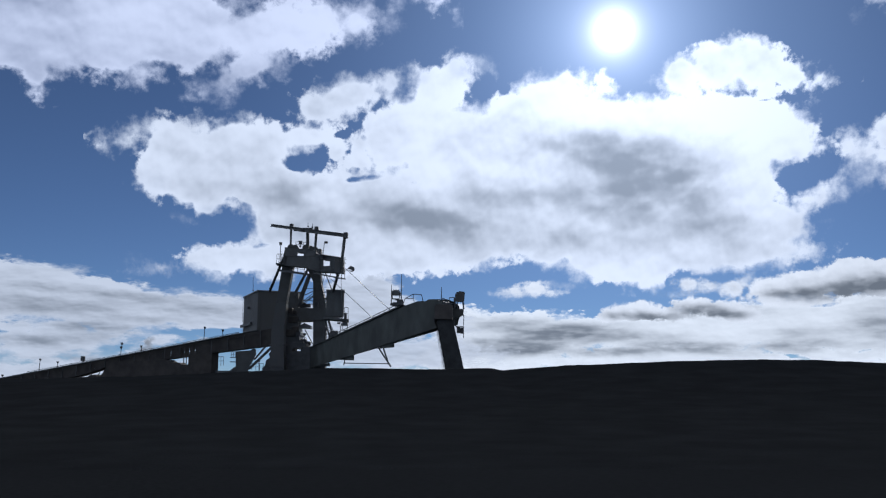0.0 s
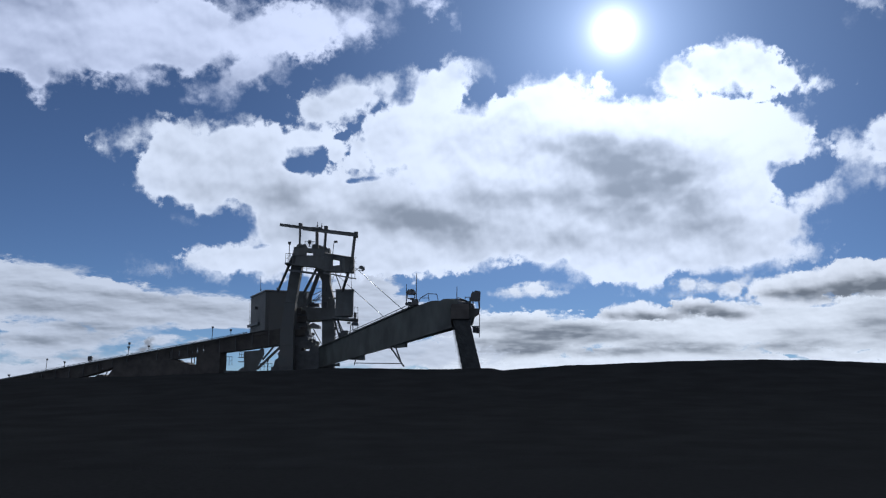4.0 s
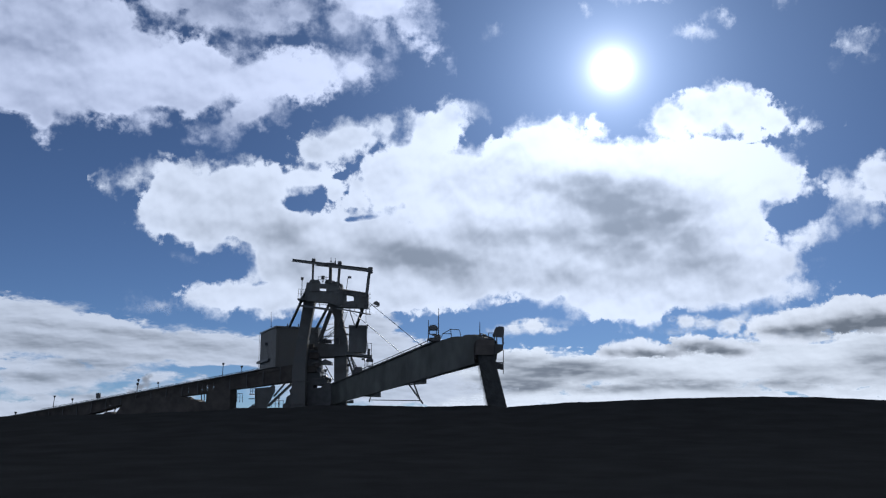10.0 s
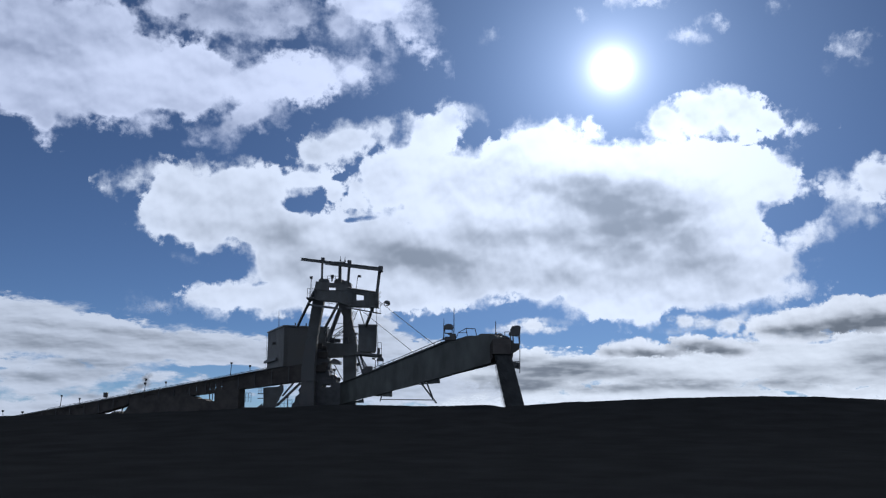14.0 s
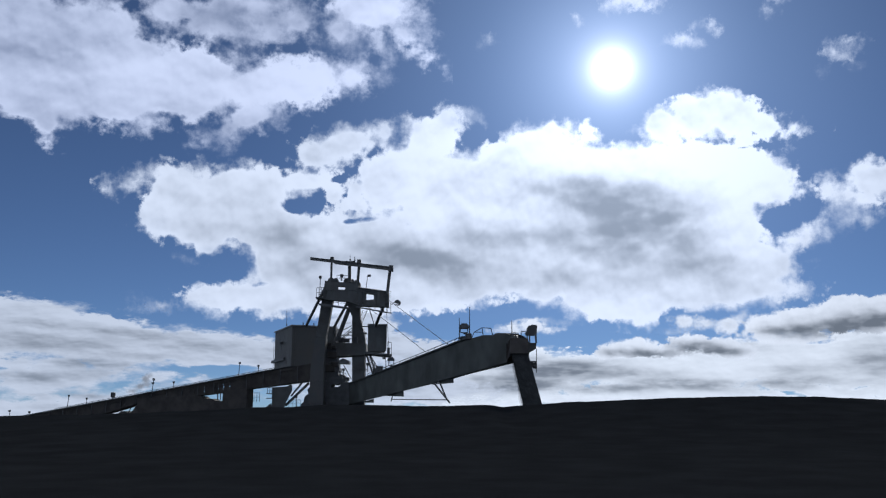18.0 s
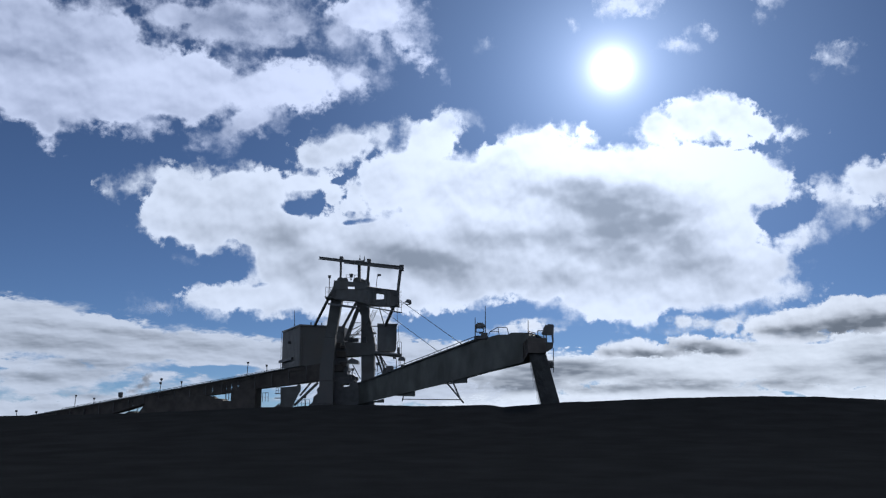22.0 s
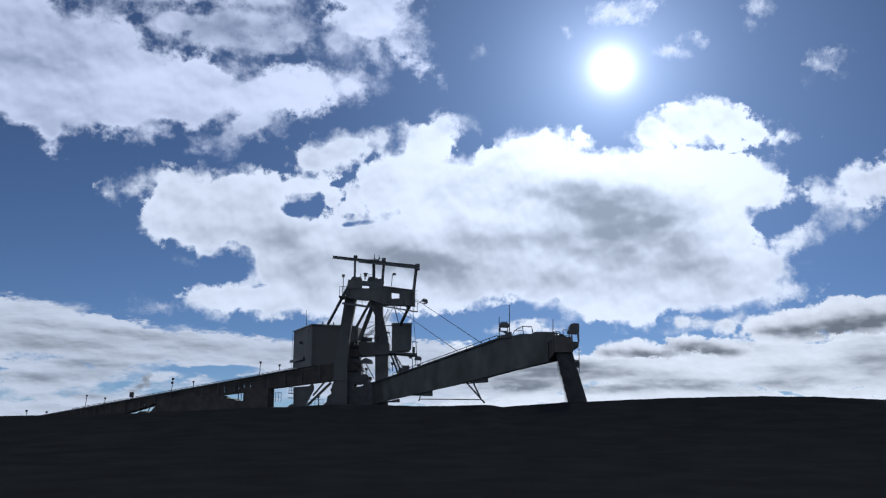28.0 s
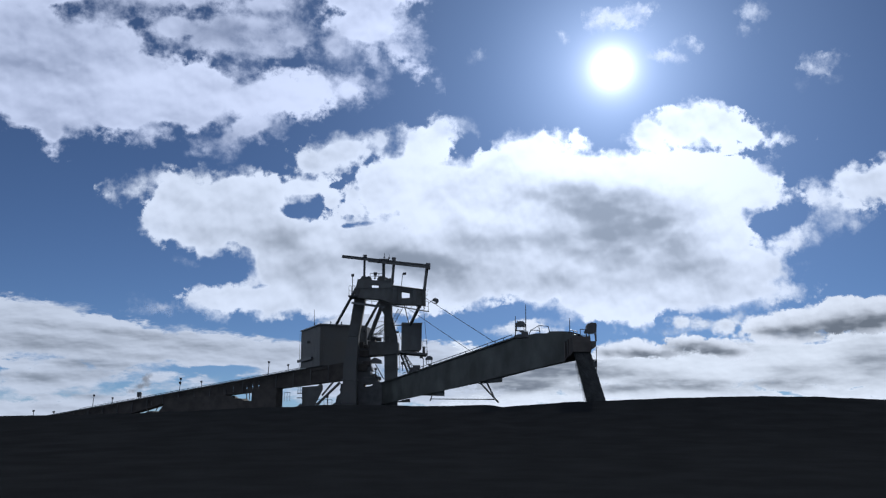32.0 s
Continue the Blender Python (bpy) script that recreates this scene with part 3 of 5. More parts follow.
east = [(4.2, 3.36, 4.24, 1.4, 0, 1), (3.4, 2.06, 4.58, 0.84, 0, 1), (2.4, 1.3, 5.97, 0.49, 0, 1), (8, 1.43, 5.87, 0.45, 0, 1), (8, 3.33, 3.83, 1.11, 0, 1), (11.8, 3.29, 3.74, 1.17, -1, 1), (16.2, 3.4, 4.59, 1.35, -1, 1), (21, 3.64, 4.65, 1.51, -1, 1), (25.2, 3.52, 4.08, 1.91, -2, 1), (14.4, 1.9, 8.58, 0.74, 0, 1), (22.4, 1.82, 6.04, 0.65, -1, 1), (28.1, 4.06, 2.22, 2.49, -2, 1), (2.4, 1.79, 4.23, 0.84, 0, 1), (1, 3.89, 2.14, 1.27, 0, 1)]
east_clear = [(21, 1.77, 0.8, 0.13, -9, 0.7), (24.7, 2.1, 0.88, 0.1, 15, 0.4), (19.6, 2.01, 0.63, 0.1, -1, 0.5), (19.6, 4.04, 0.38, 0.07, 24, 0.4), (23.2, 4.72, 1.81, 0.13, 4, 0.35)]
east_grey = [(7.7, 3.34, 2.97, 0.56, 0, 0.98), (3.6, 2.48, 3, 0.49, 0, 0.78), (10.4, 2.17, 2.74, 0.28, 2, 0.65), (15.1, 2.4, 2.81, 0.34, -4, 0.72), (20.9, 2.39, 2.01, 0.36, 1, 0.72), (25.4, 3.52, 1.6, 0.95, 6, 0.59), (21.3, 3.14, 1.54, 0.29, -1, 0.39), (18.5, 4.53, 1.29, 0.34, -2, 0.33), (12.2, 3.12, 2.04, 0.24, -1, 0.39), (6.3, 2.3, 2.1, 0.24, 0, 0.45), (3.5, 3.89, 2.13, 0.49, 0, 0.45)]
clouds.append(cloud("cloud_bank", east, BANK, "layered bank of white and grey cloud low over the horizon", False, 0.12, east_clear, east_grey))
puff_middle, puff_middle_grey = [(11.7, 4.64, 1.64, 0.59, -1, 1), (10.4, 4.32, 0.9, 0.45, -1, 1), (13.2, 4.48, 1.49, 0.38, -1, 1)], [(12.4, 4.25, 2.11, 0.28, -4, 1.06)]
puff_next, puff_next_grey = [(15.3, 4.92, 1.33, 0.51, -1, 1), (16.8, 4.68, 1.51, 0.51, -6, 1), (18, 4.31, 1.29, 0.54, -1, 0.95), (14.2, 4.39, 1.01, 0.41, -1, 0.9)], [(15.9, 4.56, 1.72, 0.37, -7, 1), (14.2, 4.15, 1.27, 0.24, -1, 0.88), (17.2, 4.23, 1.3, 0.3, -1, 0.44)]
puff_long = [(19.6, 5.74, 1.15, 0.74, -2, 1), (21.8, 5.92, 1.92, 0.83, 2, 1), (24, 6.22, 2.1, 1.04, 3, 1), (23.9, 6.97, 0.66, 0.39, -3, 0.95), (26, 6.18, 2.33, 1.09, 1, 1), (28.3, 5.93, 1.95, 1.57, -3, 1), (21.1, 5.09, 2.49, 0.46, -2, 0.9)]
puff_long_grey = [(20.8, 5.46, 1.63, 0.27, -2, 0.75), (24.3, 5.55, 2.38, 0.58, 5, 0.85), (26, 5.86, 1.74, 0.58, 3, 0.5), (22.3, 5.24, 1.84, 0.26, 2, 0.4)]
puff_thin = [(15.1, 6.16, 0.87, 0.41, -2, 0.85), (16.3, 6.02, 0.6, 0.27, -2, 0.75), (17.6, 5.87, 0.78, 0.51, 23, 0.85), (14.5, 5.55, 0.67, 0.17, -1, 0.5), (18.4, 6.39, 0.45, 0.3, 38, 0.6)]
puff_boom = [(4.4, 5.93, 0.93, 0.28, 0, 0.9), (5.6, 6.1, 0.78, 0.42, -1, 0.95), (6.5, 5.87, 0.92, 0.25, -1, 0.9), (7.2, 6.32, 0.57, 0.11, -1, 0.4), (3.8, 5.79, 0.57, 0.21, 0, 0.7)]
for low, dull in ((puff_middle, puff_middle_grey), (puff_next, puff_next_grey), (puff_long, puff_long_grey), (puff_thin, ()), (puff_boom, ())):
    clouds.append(cloud("cloud_bank", low, PUFFS, "low cumulus cloud with grey base over the horizon", False, 0.1, (), dull, blend=0.1, nearer=60 + 20 * len(clouds)))
cloud("steam_plume", [(-18, 2.63, 0.19, 0.23, 21, 0.85), (-18.3, 2.23, 0.29, 0.17, 21, 0.8), (-18.7, 1.96, 0.32, 0.13, 11, 0.7), (-17.8, 2.87, 0.19, 0.17, 1, 0.5), (-17.9, 2.37, 0.19, 0.23, 1, 0.6)], STEAM, "small grey plume of steam far behind the tail conveyor", False, 0.05, blend=0.06, nearer=700)

# the same broken cloud round the rest of the sky, behind and above the camera: unseen, added as glowing fill
rnd = random.Random(11)
for quarter in range(4):
    heaps = []
    for _ in range(16):
        e = rnd.uniform(9, 62)
        heaps.append((35 + quarter * 72 + rnd.uniform(4, 68), e, rnd.uniform(6, 13) / max(0.4, math.cos(radians(e))), rnd.uniform(3.5, 7), rnd.uniform(-10, 10), rnd.uniform(0.8, 1.0)))
    heaps += [(50 + quarter * 72, 4, 24, 6, 0, 0.95), (90 + quarter * 72, 5, 24, 6, 0, 0.95)]
    clouds.append(cloud("cloud", heaps, CUMULUS, "unseen broken white cloud behind the yard, added as fill light", step=1.0, height=412.0 + 4 * quarter, blend=0.5, clear_ahead=True))

# ---- the stacker: portal, mast, house, boom and tail, all one machine on its rails ----
BASE = Vector((-15.0, 126.0, 0.0))
GROUND = -0.0
stacker = tagged(new("coal_stacker"), "tall dark steel coal stacker with long boom and tail conveyor", "stacker")
stacker.location = BASE
ACROSS = Vector((0.933, 0.361, 0))     # to the boom's far side
RUN = Vector((0.932, -0.362, 0))       # the tail's way
REAR = Vector((0.362, 0.932, 0))       # to the tail's far side
UP = Vector((0, 0, 1))
DEEP = Vector((-0.09, 0.996, 0))       # square to the mast's broad side


def prism(bm, outline, depth):
    """A solid with the given outline, drawn on one upright plane, as thick as the vector depth (or one vector for each corner)."""
    a = [bm.verts.new(p) for p in outline]
    depths = depth if isinstance(depth, list) else [depth] * len(outline)
    b = [bm.verts.new(Vector(p) + d) for p, d in zip(outline, depths)]
    bm.faces.new(a)
    bm.faces.new(b[::-1])
    for i in range(len(a)):
        j = (i + 1) % len(a)
        bm.faces.new((a[i], b[i], b[j], a[j]))
    bmesh.ops.recalc_face_normals(bm, faces=bm.faces[:])


def add_tapered(bm, a, b, wide_a, wide_b, deep):
    """A column from a to b that widens on the way, square to the view's plane."""
    a, b = Vector(a), Vector(b)
    s = Vector((1, 0, 0))
    prism(bm, [a - s * wide_a / 2, a + s * wide_a / 2, b + s * wide_b / 2, b - s * wide_b / 2], Vector((0, deep, 0)))


def railing(points, high=1.05, gap=1.5, knee=True):
    """A handrail over a line of floor points: a top rail, a knee rail and single posts."""
    pts = [Vector(p) for p in points]
    bm = bmesh.new()
    for a, b in zip(pts, pts[1:]):
        add_bar(bm, a + UP * high, b + UP * high, 0.06)
    rail = part("handrail", bm, GALV, stacker, "galvanised handrail")
    if knee:
        bm = bmesh.new()
        for a, b in zip(pts, pts[1:]):
            add_bar(bm, a + UP * high * 0.5, b + UP * high * 0.5, 0.045)
        part("knee_rail", bm, GALV, rail)
    for k, (a, b) in enumerate(zip(pts, pts[1:])):
        n = max(1, round((b - a).length / gap))
        for i in range(1 if k else 0, n + 1):
            bm = bmesh.new()
            p = a.lerp(b, i / n)
            add_bar(bm, p, p + UP * high, 0.055)
            add_box(bm, p + UP * 0.03, (0.14, 0.14, 0.03))
            part("post", bm, GALV, rail)
    return rail


def lamp_post(head, foot, size=0.42, twin=None):
    """A thin pole with a box lamp on top."""
    bm = bmesh.new()
    add_pipe(bm, foot, head, 0.05, 6)
    add_box(bm, Vector(foot) + UP * 0.04, (0.2, 0.2, 0.06))
    post = part("lamp_post", bm, DARK, stacker)
    for h in [head] + ([twin] if twin else []):
        bm = bmesh.new()
        add_box(bm, Vector(h), (size, size, size * 0.9), None, 0.05)
        add_box(bm, Vector(h) + Vector((0, 0, size * 0.5)), (size * 1.15, size * 1.15, 0.05))
        part("lamp_head", bm, DARK, post)
    return post


def floodlight(foot, size=0.9, post=0.8, turn=0.0):
    """A round-backed floodlight in a forked bracket on a gear box."""
    f = Vector(foot)
    tip = Matrix.Rotation(turn, 3, "Y")
    bm = bmesh.new()
    for s in (-1, 1):
        add_bar(bm, f + UP * post * 0.3 + Vector((s * size * 0.38, 0, 0)), f + UP * (post + size * 0.2) + Vector((s * size * 0.38, 0, 0)), 0.07)
    add_bar(bm, f + Vector((-size * 0.38, 0, post * 0.3)), f + Vector((size * 0.38, 0, post * 0.3)), 0.08)
    base = part("floodlight", bm, DARK, stacker)
    bm = bmesh.new()
    add_box(bm, f + UP * post * 0.15 + Vector((size * 0.12, 0, 0)), (size * 0.4, size * 0.35, max(0.1, post * 0.3)), None, 0.03)
    part("gear_box", bm, DARK, base)
    c = f + UP * post
    rim = [Vector((-0.5, 0, 0.02)), Vector((-0.5, 0, 0.24)), Vector((-0.42, 0, 0.4)), Vector((-0.26, 0, 0.52)), Vector((0.0, 0, 0.57)),
           Vector((0.28, 0, 0.53)), Vector((0.44, 0, 0.4)), Vector((0.51, 0, 0.22)), Vector((0.47, 0, 0.0))]
    bm = bmesh.new()
    prism(bm, [c + (tip @ q) * size - Vector((0, size * 0.3, 0)) for q in rim], Vector((0, size * 0.6, 0)))
    part("hood", bm, DARK, base)
    bm = bmesh.new()
    add_box(bm, c + (tip @ Vector((0, 0, 0.26))) * size - Vector((0, size * 0.31, 0)), (size * 0.75, 0.02, size * 0.34), tip)
    part("lens", bm, GLASS, base)
    for k in (-0.25, 0.0, 0.25):
        bm = bmesh.new()
        add_box(bm, c + (tip @ Vector((k, 0, 0.56))) * size, (0.04, size * 0.5, size * 0.1), tip)
        part("cooling_fin", bm, DARK, base)
    return base


def mast_aerial(foot, head, parent, r=0.045):
    bm = bmesh.new()
    add_pipe(bm, foot, head, r, 6, r * 0.5)
    add_box(bm, Vector(foot) + UP * 0.1, (0.2, 0.2, 0.2), None, 0.03)
    return part("aerial", bm, DARK, parent)


def ladder(a, b, wide=0.55, rungs=0.42):
    a, b = Vector(a), Vector(b)
    s = Vector((1, 0, 0)) * wide / 2
    bm = bmesh.new()
    for k in (-1, 1):
        add_bar(bm, a + s * k, b + s * k, 0.045)
    rails = part("ladder", bm, DARK, stacker)
    n = int((b - a).length / rungs)
    for i in range(1, n):
        bm = bmesh.new()
        p = a.lerp(b, i / n)
        add_bar(bm, p - s, p + s, 0.03)
        part("rung", bm, DARK, rails)
    return rails


def to_ground(p):
    return Vector((p[0], p[1], GROUND))


# -- portal --
def build_portal():
    bm = bmesh.new()
    a = Vector((-1.77, -2, 9.27))
    s = Vector((1, 0, 0))
    t, f = Vector((-1.36, -2.1, 13.26)), to_ground((-1.68, -2, 2.84))
    prism(bm, [t - s * 0.74, t + s * 0.74, a + s * 0.88, f + s * 1.02, f - s * 1.02, a - s * 0.88], Vector((0, 1.8, 0)))
    leg = part("portal_leg", bm, PALE, stacker, "pale dusty steel box leg")
    for z in (4.5, 7.5):
        bm = bmesh.new()
        add_box(bm, Vector((a.x, a.y + 0.9, z)), (2.15, 2.1, 0.12))
        part("flange", bm, PALE, leg)
    bm = bmesh.new()
    add_tapered(bm, (-0.08, -3, 20.87), (-1.35, -2.1, 13.3), 1.55, 1.42, 1.5)
    part("mast_column", bm, STEEL, stacker)
    bm = bmesh.new()
    p = [Vector((1.72, 1.4, 21.48)), Vector((3.57, 1.4, 21.48)), Vector((3.66, 1.4, 16.63)), Vector((4.43, 1.4, 13.44)), Vector((4.52, 1.4, 2.87)),
         Vector((2.87, 1.4, 2.87)), Vector((2.54, 1.4, 16.63)), Vector((1.79, 1.4, 18.24))]
    p[4].z = p[5].z = GROUND
    prism(bm, p, Vector((0, 1.7, 0)))
    col = part("mast_column", bm, STEEL, stacker)
    for z in (9.2, 12.4, 14.3):
        bm = bmesh.new()
        add_box(bm, Vector((p[4].x - 0.85, p[4].y + 0.85, z)), (1.9, 1.9, 0.1))
        part("flange", bm, STEEL, col)
    # the two rear legs of the portal, behind the tail
    for q in ((-3.58, 10, 7.51), (-1.5, 11, 6.71)):
        bm = bmesh.new()
        add_tapered(bm, q, to_ground(q), 1.4, 1.6, 1.4)
        part("portal_leg", bm, STEEL, stacker)
    # sill beams under the legs, along the track
    for q in ((-1.82, -1, 2.85), (3.58, 2.2, 2.88), (-3.56, 10.7, 2.96), (-1.49, 11.7, 2.97)):
        bm = bmesh.new()
        f = to_ground(q)
        add_bar(bm, f - RUN * 2.4 + UP * 0.55, f + RUN * 2.4 + UP * 0.55, 1.0, 1.0, 0.06)
        part("sill_beam", bm, STEEL, stacker)
    # slewing floor and drive rooms in the portal
    bm = bmesh.new()
    prism(bm, [Vector(q) for q in ((-1.47, 0.5, 11.93), (0.58, 0.5, 11.93), (0.53, 0.5, 10.68), (0.69, 0.5, 10.52), (0.71, 0.5, 9.58), (0.95, 0.5, 9.43), (0.96, 0.5, 8.96),
                                   (0.81, 0.5, 8.88), (0.9, 0.5, 8.26), (1.37, 0.5, 8.18), (1.45, 0.5, 7.87), (1.93, 0.5, 7.79), (1.86, 0.5, 7.4), (1.3, 0.5, 7.3), (1.05, 0.5, 7.12), (0.7, 0.5, 7.15),
                                   (0.6, 0.5, 7.05), (0.02, 0.5, 7.1), (-0.12, 0.5, 6.6), (-1.35, 0.5, 6.6))], Vector((0, 4.0, 0)))
    part("slewing_platform", bm, DARK, stacker)
    bm = bmesh.new()
    prism(bm, [Vector(q) for q in ((-1.35, 0.5, 6.6), (-0.1, 0.5, 6.6), (0.5, 0.5, 6.72), (1.1, 0.5, 6.72), (1.3, 0.5, 7.3), (2.87, 0.5, 7.33), (2.96, 0.5, 2.86), (-1.24, 0.5, 2.86))], Vector((0, 4.0, 0)))
    part("slewing_base", bm, DARK, stacker)
    for x, z in ((0.2, 11.3), (0.2, 10.1), (0.1, 9.0), (0.5, 7.95)):
        bm = bmesh.new()
        add_box(bm, Vector((x, 0.44, z)), (1.3, 0.1, 0.14))
        part("platform_beam", bm, STEEL, stacker)
    bm = bmesh.new()
    prism(bm, [Vector((0.35, 1, 12.92)), Vector((4.63, 1, 12.76)), Vector((4.65, 1, 11.19)), Vector((0.39, 1, 10.95))], Vector((0, 3.2, 0)))
    part("middle_floor", bm, STEEL, stacker)
    railing([(0.84, 0.8, 12.9), (2.66, 0.8, 12.91)])
    railing([(0.49, 4, 13.11), (2.35, 4, 13.11)])
    bars("stair_rail", [((0.91, 0.8, 12.92), (2.69, 0.8, 14.42)), ((0.9, 0.8, 13.47), (2.68, 0.8, 14.97)), ((0.91, 0.8, 12.92), (0.9, 0.8, 13.47)), ((1.53, 0.8, 13.47), (1.52, 0.8, 14.02)), ((2.15, 0.8, 13.95), (2.14, 0.8, 14.5))], 0.07, DARK, stacker)
    bars("stair_rail", [((1.09, 0.8, 15.61), (2.67, 0.8, 15.61)), ((1.09, 0.8, 15.61), (1.1, 0.8, 15.05))], 0.06, DARK, stacker)
    for q, d in (((1.09, 1.4, 13.28), (0.7, 0.6, 0.7)), ((1.78, 1.6, 13.22), (0.9, 0.8, 0.5)), ((3.17, 1.2, 13.26), (0.5, 0.5, 0.9))):
        bm = bmesh.new()
        add_box(bm, Vector(q), d, None, 0.06)
        part("control_cabinet", bm, DARK, stacker)
    # drive under the canopy
    bm = bmesh.new()
    prism(bm, [Vector((0.45, 2, 10.23)), Vector((1.31, 2, 10.79)), Vector((2.2, 2, 10.39)), Vector((2.21, 2, 9.99)), Vector((0.45, 2, 10.07))], Vector((0, 2, 0)))
    part("canopy", bm, ROOF, stacker)
    bm = bmesh.new()
    add_box(bm, Vector((1.15, 2.6, 8.13)), (1.0, 1.2, 0.7), None, 0.15)
    add_box(bm, Vector((1.35, 3, 7.91)), (1.6, 1.2, 0.5), None, 0.08)
    part("drive_motor", bm, DARK, stacker)
    bars("brace", [((1.41, 2, 9.84), (2.57, 2, 7.79))], 0.12, STEEL, stacker)
    railing([(0.99, 0.4, 8.1), (1.94, 0.4, 7.71)], 0.8, 0.5)
    for q, d in (((-0.57, 0.2, 12.38), (1.0, 0.7, 0.8)), ((0.22, 0.2, 12.14), (0.6, 0.6, 0.5)), ((-0.01, 0.3, 11.13), (1.3, 0.5, 0.9)), ((0.34, 0.3, 9.8), (0.9, 0.5, 0.7)), ((-0.28, 0.3, 9.26), (1.4, 0.5, 1.0))):
        bm = bmesh.new()
        add_box(bm, Vector(q), d, None, 0.08)
        part("drive_cover", bm, RUSTY, stacker)
    lamp_post((1.48, 1.5, 9.1), (1.5, 1.5, 8.08), 0.35)
    # braces
    bars("brace", [((-0.69, -3.5, 20.09), (-4.73, 7, 15.95))], 0.3, STEEL, stacker)
    bars("brace", [((2, 0, 18.38), (-0.01, 1, 14.83))], 0.28, STEEL, stacker)
    bars("brace", [((2.26, 0, 17.58), (0.5, 1, 13.08))], 0.42, STEEL, stacker)
    bars("brace", [((1.44, 0.8, 14.65), (2.64, 1.4, 15.35))], 0.1, STEEL, stacker)
    bars("brace", [((0.99, 0.8, 13.3), (2.65, 1.4, 14.71))], 0.12, STEEL, stacker)
    bars("knee_brace", [((-7.1, 5, 4.25), (-3.8, 5, 7.45))], 0.34, STEEL, stacker)
    bars("knee_brace", [((-6.33, 5, 5.61), (-4.69, 5, 7.61))], 0.24, STEEL, stacker)
    # machinery at the foot of the pale leg
    bm = bmesh.new()
    prism(bm, [Vector((-2.91, 0, 6.76)), Vector((-3.29, 0, 6.3)), Vector((-3.12, 0, 5.76)), Vector((-3.65, 0, 5.38)), Vector((-3.78, 0, 4.61)), Vector((-4.16, 0, 4.31)),
               Vector((-4.12, 0, 2.86)), Vector((-2.26, 0, 2.86))], Vector((0, 2.5, 0)))
    part("winch_housing", bm, DARK, stacker)
    railing([(-7, 4, 4.08), (-4.76, 4, 4.08)], 0.95, 0.6)
    lamp_post((-5.41, 3.8, 5.41), (-5.37, 3.8, 3.92), 0.35)


# -- mast head --
def build_mast_head():
    for name, q in (("head_girder", ((-0.73, -4, 20.87), (4.32, -8.5, 19.79), (4.32, -8.5, 19.34), (-0.72, -4, 20.33))),
                    ("head_girder", ((-0.7, -4, 19.71), (4.33, -8.5, 18.96), (4.36, -8.5, 16.95), (2.65, -7, 17.67), (-0.67, -4, 18.31))),
                    ("head_post", ((-0.78, -4.1, 20.39), (1.36, -6, 19.94), (1.38, -6, 19.33), (-0.76, -4.1, 19.61))),
                    ("head_post", ((2.37, -6.9, 19.73), (4.42, -8.7, 19.31), (4.42, -8.7, 18.86), (2.38, -6.9, 19.2)))):
        bm = bmesh.new()
        prism(bm, [Vector(p) for p in q], DEEP * (1.3 if name == "head_girder" else 0.5))
        part(name, bm, STEEL, stacker)
    bars("cross_girder", [((2.53, 2.5, 19.85), (3.45, -7, 18.5))], 1.3, STEEL, stacker, 1.1)
    bars("cross_girder", [((-0.24, -2, 19.37), (0.03, -4.2, 19.06))], 1.3, STEEL, stacker, 1.1)
    # open frame of the outer half: top and bottom girders with posts between
    for name, a, b, w, h in (("upper_girder", (4.19, -8.6, 19.1), (8.64, -15, 17.58), 0.9, 0.55), ("lower_girder", (4.22, -8.6, 17.2), (8.5, -14.8, 16.3), 0.6, 0.6)):
        for off in (0.3, 1.6):
            bm = bmesh.new()
            add_channel(bm, Vector(a) + DEEP * off, Vector(b) + DEEP * off, w, h)
            part(name, bm, STEEL, stacker)
    for a, b, w in (((4.86, -9.5, 18.89), (4.9, -9.5, 16.74), 1.0), ((8.1, -14.2, 17.84), (8.12, -14.2, 15.99), 1.15), ((7.16, -13, 18.15), (7.19, -13, 16.29), 0.5)):
        bars("post", [(Vector(a) + DEEP * 0.35, Vector(b) + DEEP * 0.35)], w, STEEL, stacker)
    bm = bmesh.new()
    prism(bm, [Vector((6.62, -12.4, 18.17)), Vector((8.64, -15, 17.58)), Vector((8.65, -15, 16.66)), Vector((8.04, -14.1, 15.79)), Vector((7.67, -13.8, 15.76)), Vector((7.27, -13.2, 16.26)), Vector((5.57, -10.6, 16.67)),
               Vector((5.56, -10.6, 17.33)), Vector((6.64, -12.4, 17.16))], DEEP * 0.4)
    part("web_plate", bm, STEEL, stacker)
    bm = bmesh.new()
    prism(bm, [Vector((4.26, -8.6, 19.17)), Vector((5.54, -10.6, 18.8)), Vector((5.57, -10.6, 16.67)), Vector((4.3, -8.6, 16.93))], DEEP * 0.4)
    part("web_plate", bm, STEEL, stacker)
    # winches on the head
    for q, r in (((0.17, -4.4, 20.81), 0.42), ((0.85, -5, 20.72), 0.36), ((2.62, -6.5, 20.4), 0.45), ((3.27, -7, 20.25), 0.36), ((3.95, -7.8, 19.97), 0.4)):
        bm = bmesh.new()
        add_pipe(bm, Vector(q) + DEEP * 0.4, Vector(q) + DEEP * 1.3, r, 14)
        add_box(bm, Vector(q) + DEEP * 1.6 - UP * 0.1, (0.8, 0.6, 0.7), None, 0.06)
        w = part("winch", bm, DARK, stacker)
        for k in (0.35, 1.2):
            bm = bmesh.new()
            add_pipe(bm, Vector(q) + DEEP * k, Vector(q) + DEEP * (k + 0.08), r * 1.18, 14)
            part("drum_flange", bm, STEEL, w)
